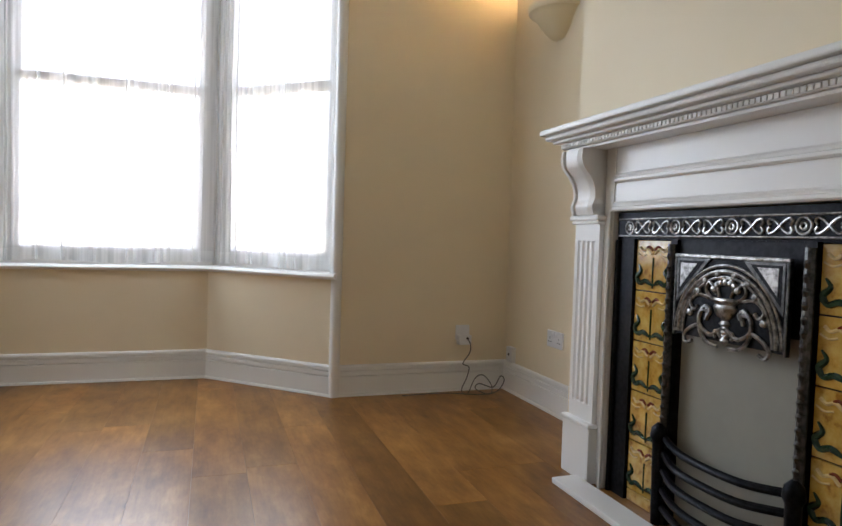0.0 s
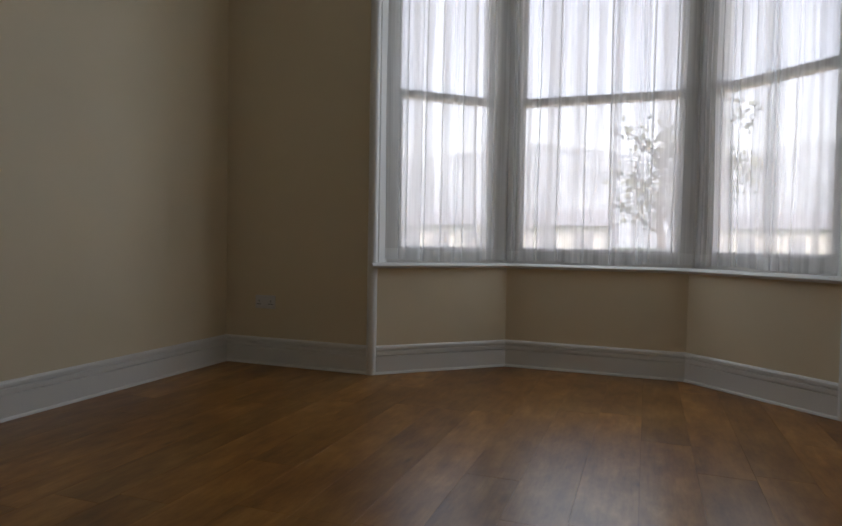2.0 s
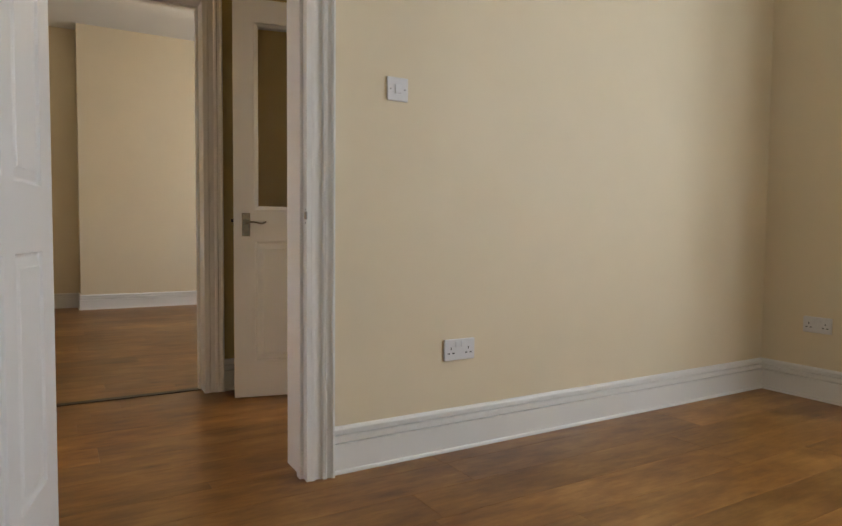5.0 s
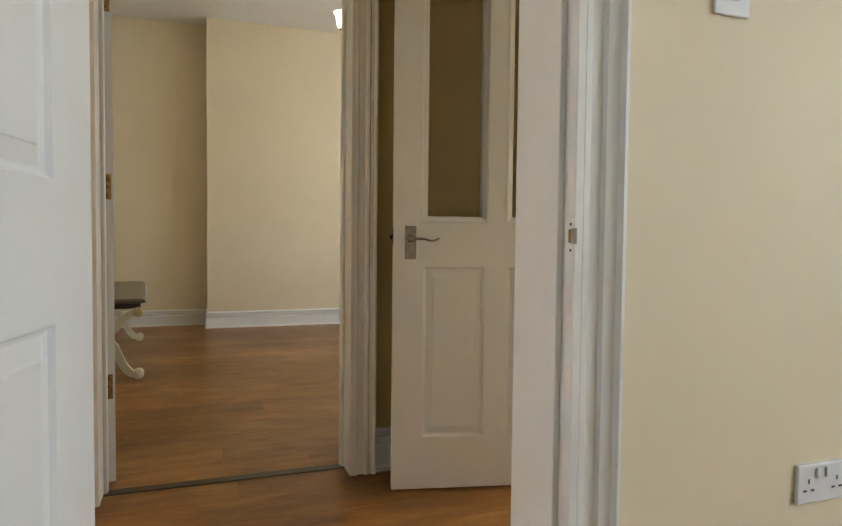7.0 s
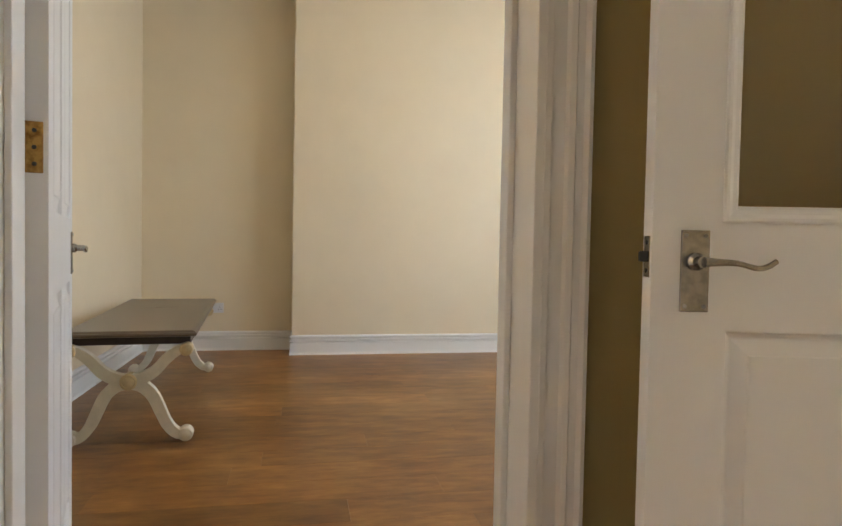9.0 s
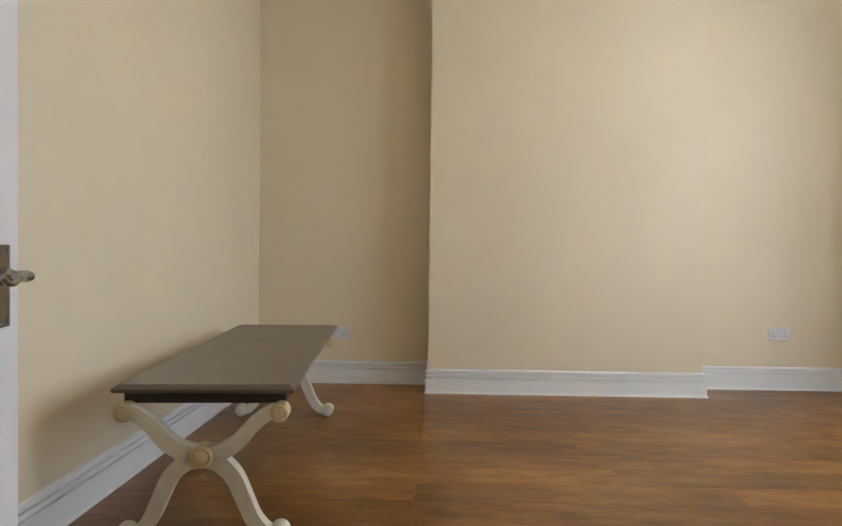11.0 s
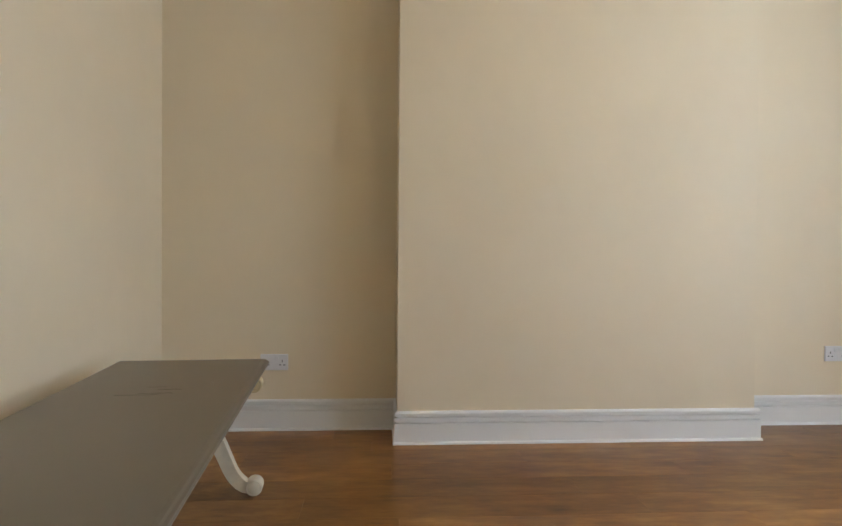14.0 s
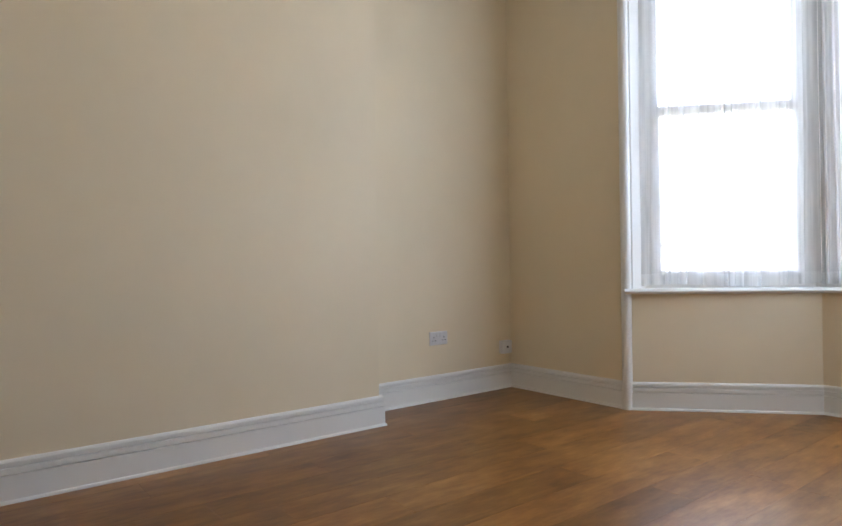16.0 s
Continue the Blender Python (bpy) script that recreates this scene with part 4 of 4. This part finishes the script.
        scroll([(s * 0.008, 0.634), (s * 0.026, 0.65), (s * 0.034, 0.64), (s * 0.028, 0.63)], 0.005, x=-0.054)
        scroll([(s * 0.045, 0.735), (s * 0.07, 0.76), (s * 0.06, 0.785), (s * 0.045, 0.775)], 0.005, x=-0.053)
        scroll([(s * 0.02, 0.745), (s * 0.03, 0.78), (s * 0.012, 0.8), (s * 0.0, 0.79)], 0.005, x=-0.053)
        scroll([(s * 0.01, 0.655), (s * 0.05, 0.635), (s * 0.09, 0.66), (s * 0.085, 0.7), (s * 0.06, 0.7), (s * 0.066, 0.675)], 0.0065, x=-0.053)
        scroll([(s * 0.09, 0.66), (s * 0.125, 0.645), (s * 0.15, 0.62), (s * 0.14, 0.6), (s * 0.118, 0.607)], 0.006, x=-0.053)
        scroll([(s * 0.06, 0.74), (s * 0.1, 0.745), (s * 0.13, 0.72), (s * 0.115, 0.7), (s * 0.1, 0.712)], 0.005, x=-0.053)
        for yy, zz in ((0.1, 0.755), (0.075, 0.79), (0.03, 0.81), (0.13, 0.69)):
            part("flower", lathe(bmesh.new(), [(0.0, 0.0), (0.012, 0.003), (0.009, 0.008), (0.0, 0.01)], 8, pose(-0.05, s * yy, zz, 0, -90)), POLISH, ob, "", True)
    part("finial", lathe(bmesh.new(), [(0.004, 0), (0.016, 0.012), (0.008, 0.026), (0.018, 0.036), (0.002, 0.05)], 12, pose(-0.05, 0, 0.612) @ Matrix.Diagonal((0.5, 1, 1, 1))), POLISH, ob, "", True)
    bx("blanking_board", 0.004, 0.012, -0.222, 0.222, 0.0, 0.66, GREYBOARD, 0.001, ob, "plain grey board closing the grate")
    for z, x in ((0.045, -0.07), (0.105, -0.085), (0.165, -0.09), (0.22, -0.09), (0.27, -0.08)):
        line = bend([(-0.04, -0.232, z + 0.012), (x, -0.12, z), (x - 0.01, 0, z - 0.002), (x, 0.12, z), (-0.04, 0.232, z + 0.012)], 6)
        part("grate_bar", tube(bmesh.new(), line, 0.012, 8), IRON, ob, "black iron grate bar", True)
    for s in (-1, 1):
        part("grate_knob", lathe(bmesh.new(), [(0.016, 0.0), (0.02, 0.262), (0.028, 0.28), (0.024, 0.307), (0.008, 0.324)], 12, pose(-0.05, s * 0.24, 0)), IRON, ob, "", True)
    return ob


fireplace()
hearth = tagged(link("hearth", bbox(BREAST_A - 0.2, BREAST_A - 0.096, FIRE - 0.62, FIRE + 0.62, 0.0, 0.022, 0.004), MATTW), "low pale hearth slab before the fireplace", "hearth")


# ---------------------------------------------------------------- electrical fittings
def on_wall(x, y, z, facing):
    """A pose on a wall: local -y looks into the room. facing: the way the plate looks, in degrees from +x."""
    return pose(x, y, z, 0, 0, facing + 90)


def double_socket():
    ob = root("double_socket", pose(0, 0, 0), "white plastic double power socket on the wall", "socket", "double sockets")
    part("face_plate", bbox(-0.073, 0.073, -0.011, 0.0, -0.043, 0.043, 0.003), PLASTIC, ob)
    for s in (-1, 1):
        for dx, dz, w, h in ((0, 0.006, 0.0035, 0.008), (-0.011, -0.014, 0.008, 0.0035), (0.011, -0.014, 0.008, 0.0035)):
            part("pin_hole", box(bmesh.new(), s * 0.042 + dx - w / 1.6, s * 0.042 + dx + w / 1.6, -0.0115, -0.009, dz - h / 1.6, dz + h / 1.6), DARKPL, ob, "dark pin hole")
        part("rocker", bbox(s * 0.014 - 0.009, s * 0.014 + 0.009, -0.016, -0.011, 0.012, 0.034, 0.002), PLASTIC, ob)
    return ob


def plate_switch():
    ob = root("light_switch", pose(0, 0, 0), "square white plastic light switch on the wall", "light switch")
    part("face_plate", bbox(-0.044, 0.044, -0.009, 0.0, -0.044, 0.044, 0.003), PLASTIC, ob)
    part("rocker", bbox(-0.013, 0.013, -0.014, -0.009, -0.016, 0.016, 0.002), PLASTIC, ob)
    for s in (-1, 1):
        part("screw", lathe(bmesh.new(), [(0.003, 0), (0.002, 0.001)], 8, pose(s * 0.03, -0.009, 0, 90)), STEEL, ob)
    return ob


def small_box(half=0.036, deep=0.03):
    ob = root("telephone_socket", pose(0, 0, 0), "small white telephone socket above the skirting", "socket", "telephone sockets")
    part("case", bbox(-half, half, -deep, 0.0, -0.045, 0.045, 0.005), PLASTIC, ob)
    part("port", box(bmesh.new(), -0.008, 0.008, -deep - 0.001, -deep + 0.002, -0.006, 0.008), DARKPL, ob, "dark port")
    return ob


s0 = double_socket()
s0.matrix_basis = on_wall(AX0, -2.103, 0.412, 0)
copy_thing(s0, on_wall(0.285, AY1, 0.404, -90))
copy_thing(s0, on_wall(AX1, -0.55, 0.385, 180))
copy_thing(s0, on_wall(BX0, -3.93, 0.365, 0))
copy_thing(s0, on_wall(BX0, -0.78, 0.40, 0))
plate_switch().matrix_basis = on_wall(AX0, -2.395, 1.419, 0)
b0 = small_box()
b0.matrix_basis = on_wall(AX1, -0.085, 0.222, 180)
small_box(0.046, 0.04).matrix_basis = on_wall(BX0, -0.178, 0.29, 0)
adapter = root("power_adapter", on_wall(4.24, AY1, 0.32, -90), "white plug-in adapter with a grey lead", "adapter")
part("wall_plate", bbox(-0.043, 0.043, -0.01, 0.0, -0.02, 0.066, 0.003), PLASTIC, adapter)
part("plug_body", bbox(-0.04, 0.04, -0.055, -0.01, -0.045, 0.012, 0.006), PLASTIC, adapter)
part("lead_entry", lathe(bmesh.new(), [(0.007, 0), (0.005, 0.012)], 10, pose(0.012, -0.056, -0.006, 90)), DARKPL, adapter)
lead = bend([(4.255, -0.03, 0.312), (4.262, -0.06, 0.28), (4.262, -0.05, 0.23), (4.235, -0.02, 0.165), (4.27, -0.03, 0.145), (4.25, -0.05, 0.09), (4.215, -0.06, 0.02), (4.235, -0.1, 0.006), (4.29, -0.08, 0.09), (4.35, -0.06, 0.1),
             (4.40, -0.07, 0.04), (4.36, -0.13, 0.006), (4.29, -0.09, 0.03), (4.33, -0.05, 0.05), (4.41, -0.07, 0.03), (4.46, -0.06, 0.09), (4.47, -0.09, 0.07), (4.42, -0.1, 0.012), (4.3, -0.12, 0.005), (4.15, -0.06, 0.005), (4.05, -0.07, 0.012), (3.96, -0.05, 0.005), (3.86, -0.06, 0.005)], 7)
tagged(link("loose_cable", tube(bmesh.new(), lead, 0.0032, 6), CABLE, None, "", True), "thin grey lead looped loosely on the floor by the skirting", "cable")


# ---------------------------------------------------------------- lights
up = root("wall_light", pose(AX1, -0.475, 1.93, 0, 0, 90), "half-round plaster wall uplighter, switched on", "wall light")
bowl = [(0.02, 0.0), (0.045, 0.004), (0.06, 0.016), (0.085, 0.04), (0.115, 0.085), (0.14, 0.11), (0.145, 0.118), (0.165, 0.128), (0.17, 0.14), (0.172, 0.16), (0.164, 0.16), (0.16, 0.145), (0.13, 0.11), (0.1, 0.06), (0.02, 0.02)]
part("bowl", lathe(bmesh.new(), bowl, 28, None, math.pi), PLASTER, up, "cream plaster bowl", True)
part("lamp", lathe(bmesh.new(), [(0.012, 0), (0.02, 0.02), (0.028, 0.05), (0.02, 0.075), (0.004, 0.085)], 12, pose(0, 0.08, 0.05)), UPBULB, up, "lit bulb", True)


def pendant(x, y, z):
    ob = root("ceiling_light", pose(x, y, 0), "brass ceiling light with upright glass shades, switched on", "ceiling light")
    part("ceiling_rose", lathe(bmesh.new(), [(0.0, H), (0.06, H), (0.055, H - 0.02), (0.015, H - 0.035)], 18), BRASS, ob, "", True)
    part("stem", tube(bmesh.new(), [(0, 0, H - 0.02), (0, 0, z - 0.08)], 0.007, 8), BRASS, ob)
    part("hub", lathe(bmesh.new(), [(0.004, z - 0.13), (0.02, z - 0.11), (0.03, z - 0.085), (0.018, z - 0.06), (0.008, z - 0.03)], 14), BRASS, ob, "", True)
    for k in range(3):
        q = 2 * math.pi * k / 3 + 0.5
        c, s = math.cos(q), math.sin(q)
        arm = part("arm", tube(bmesh.new(), bend([(0.02 * c, 0.02 * s, z - 0.085), (0.09 * c, 0.09 * s, z - 0.13), (0.17 * c, 0.17 * s, z - 0.12), (0.21 * c, 0.21 * s, z - 0.05)], 6), 0.006, 8), BRASS, ob, "curved brass arm", True)
        part("cup", lathe(bmesh.new(), [(0.006, 0), (0.022, 0.01), (0.024, 0.03)], 12, pose(0.21 * c, 0.21 * s, z - 0.05)), BRASS, arm, "", True)
        part("shade", lathe(bmesh.new(), [(0.024, 0.0), (0.034, 0.02), (0.04, 0.05), (0.044, 0.085), (0.062, 0.115), (0.06, 0.116), (0.04, 0.085), (0.03, 0.02)], 16, pose(0.21 * c, 0.21 * s, z - 0.03)), BULB, arm, "lit frosted glass shade", True)
    return ob


pendant(-3.75, -2.13, 2.54)


# ---------------------------------------------------------------- bench
def bench():
    L, Wd, Ht = 1.68, 0.585, 0.52
    ob = root("long_bench", pose(-4.24, -4.046, 0, 0, 0, 4.2), "long low bench with a taupe top and cream scrolled X legs", "bench")
    shape = [(0, 0), (0.0, 0.005), (0.006, 0.012), (0.012, 0.013), (0.016, 0.018), (0.014, 0.024), (0.005, 0.028)]
    bm = bmesh.new()
    rings = []
    for ins, z in ((0.018, -0.03), (0.004, -0.026), (0.0, -0.018), (0.002, -0.011), (0.008, -0.009), (0.012, -0.004), (0.02, 0.0)):
        rings.append([bm.verts.new((sx * (L / 2 - ins), sy * (Wd / 2 - ins), Ht + z)) for sx, sy in ((-1, -1), (1, -1), (1, 1), (-1, 1))])
    bm.faces.new(rings[0][::-1])
    for a, b in zip(rings, rings[1:]):
        for k in range(4):
            bm.faces.new((a[k], a[(k + 1) % 4], b[(k + 1) % 4], b[k]))
    bm.faces.new(rings[-1])
    part("bench_top", bm, TAUPE, ob, "worn taupe painted top")
    part("apron", bbox(-L / 2 + 0.035, L / 2 - 0.035, -Wd / 2 + 0.03, Wd / 2 - 0.03, Ht - 0.066, Ht - 0.03, 0.002), DARKWOOD, ob, "dark brown apron")
    for x in (L / 2 - 0.008, -L / 2 + 0.09):
        bm = bmesh.new()
        for s in (-1, 1):
            ribbon(bm, bend([(0, 0, 0.295), (0, s * 0.05, 0.302), (0, s * 0.11, 0.335), (0, s * 0.165, 0.395), (0, s * 0.215, 0.432), (0, s * 0.245, 0.437)], 6), (0.058, 0.04), x - 0.022, x + 0.022)
            ribbon(bm, bend([(0, 0, 0.285), (0, s * 0.05, 0.272), (0, s * 0.1, 0.225), (0, s * 0.135, 0.15), (0, s * 0.165, 0.085), (0, s * 0.205, 0.042), (0, s * 0.245, 0.034)], 6), (0.058, 0.042), x - 0.022, x + 0.022)
        leg = part("leg_frame", bm, CREAM, ob, "cream painted curved X frame", True)
        part("rosette", lathe(bmesh.new(), [(0.038, -0.03), (0.038, 0.024), (0.03, 0.03), (0.026, 0.027), (0.018, 0.034), (0.004, 0.036)], 18, pose(x, 0, 0.29, 0, 90)), OCHRE, leg, "ochre rubbed rosette", True)
        for s in (-1, 1):
            for z, r in ((0.434, 0.03), (0.036, 0.033)):
                part("scroll_end", lathe(bmesh.new(), [(r, -0.03), (r, 0.026), (r * 0.82, 0.031), (r * 0.74, 0.028), (r * 0.5, 0.033), (0.004, 0.035)], 18, pose(x, s * 0.247, z, 0, 90)), OCHRE if z > 0.2 else CREAM, leg, "carved scroll end", True)
    for x, y, n in ((-0.22, 0.02, 0.05), (-0.27, 0.05, 0.035), (-0.2, -0.03, 0.06), (-0.31, 0.0, 0.03)):
        part("scratch", box(bmesh.new(), x, x + 0.003, y - n, y + n, Ht - 0.001, Ht + 0.0004), SCRATCH, ob, "fine dark scratch")
    return ob


bench()

# ---------------------------------------------------------------- outside
setting("ground", box(bmesh.new(), -900, 900, 1.4, 1500, -1.0, -0.75), GRASS, "rough grass and ground outside the windows", "ground")
setting("road", box(bmesh.new(), -300, 300, 9.0, 16.0, -0.76, -0.745), ASPHALT, "grey asphalt road before the house", "road")
setting("pavement", box(bmesh.new(), -300, 300, 6.6, 9.0, -0.78, -0.63), PAVING, "pale paved footway with a raised kerb", "pavement")
setting("garden_path", box(bmesh.new(), -8, 8, 1.3, 5.9, -0.9, -0.7), PAVING, "paved front garden", "pavement")
garden = tagged(link("garden_wall", bbox(-14, 14, 6.1, 6.4, -0.75, 0.15, 0.02), BRICK), "low buff brick garden wall by the pavement", "garden wall")
bm = bmesh.new()
ridge = [(-700, 26), (-420, 34), (-260, 27), (-150, 33), (-60, 37), (20, 30), (90, 36), (180, 27), (300, 36), (480, 24), (700, 30)]
lo = [bm.verts.new((x, 340, -1)) for x, _ in ridge]
hi = [bm.verts.new((x, 380 + 20 * math.sin(x), h * 1.7)) for x, h in ridge]
bk = [bm.verts.new((x, 700, h * 1.9)) for x, h in ridge]
for r0, r1 in ((lo, hi), (hi, bk)):
    for i in range(len(ridge) - 1):
        bm.faces.new((r0[i], r0[i + 1], r1[i + 1], r1[i]))
setting("backdrop", bm, HAZY_HILLS, "long wooded hill in the distance, its colour paled for haze", "hill", True)


def terrace(x, y, w, d, h, rise, wall_mat, n):
    """A plain house row: walls, pitched roof, windows in two storeys."""
    ob = root("house_row", pose(x, y, -0.75), "far row of pale houses under a slate roof paled for haze", "house")
    part("wall", box(bmesh.new(), -w / 2, w / 2, 0, d, 0, h), wall_mat, ob)
    bm = bmesh.new()
    p = [(-w / 2 - 0.3, -0.4, h), (w / 2 + 0.3, -0.4, h), (w / 2 + 0.3, d / 2, h + rise), (-w / 2 - 0.3, d / 2, h + rise), (w / 2 + 0.3, d + 0.4, h), (-w / 2 - 0.3, d + 0.4, h)]
    v = [bm.verts.new(q) for q in p]
    for f in ((0, 1, 2, 3), (3, 2, 4, 5), (0, 3, 5), (1, 4, 2), (0, 5, 4, 1)):
        bm.faces.new([v[i] for i in f])
    part("roof", bm, HAZY_SLATE, ob)
    for k in range(n):
        cx = -w / 2 + (k + 0.5) * w / n
        for z in (0.9, 3.5):
            if z + 1.4 < h:
                part("window", box(bmesh.new(), cx - 0.7, cx + 0.7, -0.03, 0.02, z, z + 1.4), FARGLASS, ob)
    return ob


terrace(-13, 44, 25, 9, 2.9, 1.4, RENDERW, 9)
terrace(17, 60, 24, 9, 3.2, 1.7, RENDERW, 6)
terrace(-46, 60, 26, 8, 3.4, 1.6, RENDERW, 8)


def tree(x, y, h, spread, seed):
    rnd = random.Random(seed)
    ob = root("tree", pose(x, y, -0.75), "bare-branched tree with patchy leaves, its colours paled for haze", "tree", "street trees")
    bm = bmesh.new()
    tube(bm, bend([(0, 0, 0), (0.1, 0.05, h * 0.25), (0.0, 0.1, h * 0.5), (0.15, 0, h * 0.9)], 4), [0.24 - 0.2 * i / 12 for i in range(13)], 8)
    tips = []
    for k in range(11):
        z = h * rnd.uniform(0.3, 0.85)
        q = rnd.uniform(0, 6.28)
        r = spread * rnd.uniform(0.5, 1.0) * (1.1 - 0.5 * z / h)
        mid, tip = (0.5 * r * math.cos(q), 0.5 * r * math.sin(q), z + 0.1 * h), (r * math.cos(q), r * math.sin(q), z + h * rnd.uniform(0.1, 0.22))
        tube(bm, bend([(0, 0, z), mid, tip], 3), [0.09 - 0.07 * i / 6 for i in range(7)], 6)
        tips += [mid, tip]
    part("trunk", bm, HAZY_BARK, ob)
    bm = bmesh.new()
    for tx, ty, tz in tips + [(0, 0, h)]:
        for _ in range(26):
            c = Vector((tx + rnd.gauss(0, spread * 0.17), ty + rnd.gauss(0, spread * 0.17), tz + rnd.gauss(0, spread * 0.13)))
            m = Matrix.Translation(c) @ Euler((rnd.uniform(0, 6.3), rnd.uniform(0, 6.3), rnd.uniform(0, 6.3))).to_matrix().to_4x4()
            s = rnd.uniform(0.1, 0.2)
            bm.faces.new([bm.verts.new(m @ Vector(p)) for p in ((-s, 0, 0), (0, -s * 0.6, 0.02), (s, 0, 0), (0, s * 0.6, 0.02))])
    part("crown", bm, HAZY_LEAF, ob)
    return ob


tree(3.0, 24, 6.2, 2.3, 4)
tree(5.2, 27, 8.0, 3.0, 9)
tree(-16, 30, 6.0, 2.2, 14)


def parked_car(x, y):
    ob = root("parked_car", pose(x, y, -0.745), "white parked hatchback car at the kerb", "car")
    side = [(-2.0, 0.32), (2.0, 0.32), (2.05, 0.6), (1.95, 0.85), (1.1, 0.98), (0.55, 1.4), (-0.9, 1.45), (-1.75, 1.02), (-2.02, 0.9)]
    bm = bmesh.new()
    a = [bm.verts.new((u, -0.82 if z < 1.0 else -0.68, z)) for u, z in side]
    b = [bm.verts.new((u, 0.82 if z < 1.0 else 0.68, z)) for u, z in side]
    bm.faces.new(a)
    bm.faces.new(b[::-1])
    for i in range(len(side)):
        j = (i + 1) % len(side)
        bm.faces.new((a[i], b[i], b[j], a[j]))
    bmesh.ops.recalc_face_normals(bm, faces=bm.faces)
    bmesh.ops.bevel(bm, geom=bm.edges[:], offset=0.06, segments=2, affect="EDGES")
    part("body", bm, CARPAINT, ob, "", True)
    for s in (-1, 1):
        part("side_window", box(bmesh.new(), -1.2, 0.7, s * 0.775 - 0.02, s * 0.775 + 0.02, 1.0, 1.3), DARKGLASS, ob)
        for u in (-1.25, 1.3):
            wheel = part("wheel", lathe(bmesh.new(), [(0.2, -0.1), (0.31, -0.1), (0.33, -0.05), (0.33, 0.05), (0.31, 0.1), (0.2, 0.1)], 20, pose(u, s * 0.76, 0.33, 90)), TYRE, ob, "", True)
            part("rim", lathe(bmesh.new(), [(0.0, 0.0), (0.2, 0.02), (0.2, 0.03)], 16, pose(u, s * 0.85, 0.33, -90 * s)), NICKEL, wheel, "", True)
    return ob


parked_car(-1.3, 10.2)


# ---------------------------------------------------------------- laminate boards
def boards(name, x0, x1, y0, y1, seed, label, holes=()):
    rnd = random.Random(seed)
    ob = tagged(new(name), label, "floor", "", "structure")
    w, length = 0.192, 1.29
    bm = bmesh.new()
    g = 0.0003
    ring = []
    for ins, z in ((0.0, -0.012), (0.0, -0.0002), (0.0003, 0.0)):
        ring.append([bm.verts.new((sx * (w / 2 - g - ins), sy * (0.5 - g / length - ins / length), z)) for sx, sy in ((-1, -1), (1, -1), (1, 1), (-1, 1))])
    bm.faces.new(ring[0][::-1])
    for a, b in zip(ring, ring[1:]):
        for k in range(4):
            bm.faces.new((a[k], a[(k + 1) % 4], b[(k + 1) % 4], b[k]))
    bm.faces.new(ring[-1])
    me = bpy.data.meshes.new("board")
    bm.to_mesh(me)
    bm.free()
    me.materials.append(FLOOR)
    n = math.ceil((x1 - x0) / w)
    for i in range(n):
        y = y0 - rnd.uniform(0, 0.9) * length
        while y < y1:
            a, b = max(y, y0), min(y + length, y1)
            y += length
            if b - a < 0.06:
                continue
            p = new("board", me)
            p.parent = ob
            xa, xb = x0 + i * w, min(x0 + (i + 1) * w, x1)
            p.location = ((xa + xb) / 2, (a + b) / 2, 0)
            p.scale = ((xb - xa) / w, b - a, 1)
    return ob


boards("floor_a", HX1 + 0.1, AX1, -5.0, 0.62, 2, "warm brown oak-effect laminate boards")
boards("floor_hall", HX0 - 0.085, HX1 + 0.1, -5.1, 0.12, 5, "warm brown oak-effect laminate boards in the hall")
boards("floor_b", BX0, HX0 - 0.085, BY0, 0.6, 7, "warm brown oak-effect laminate boards")
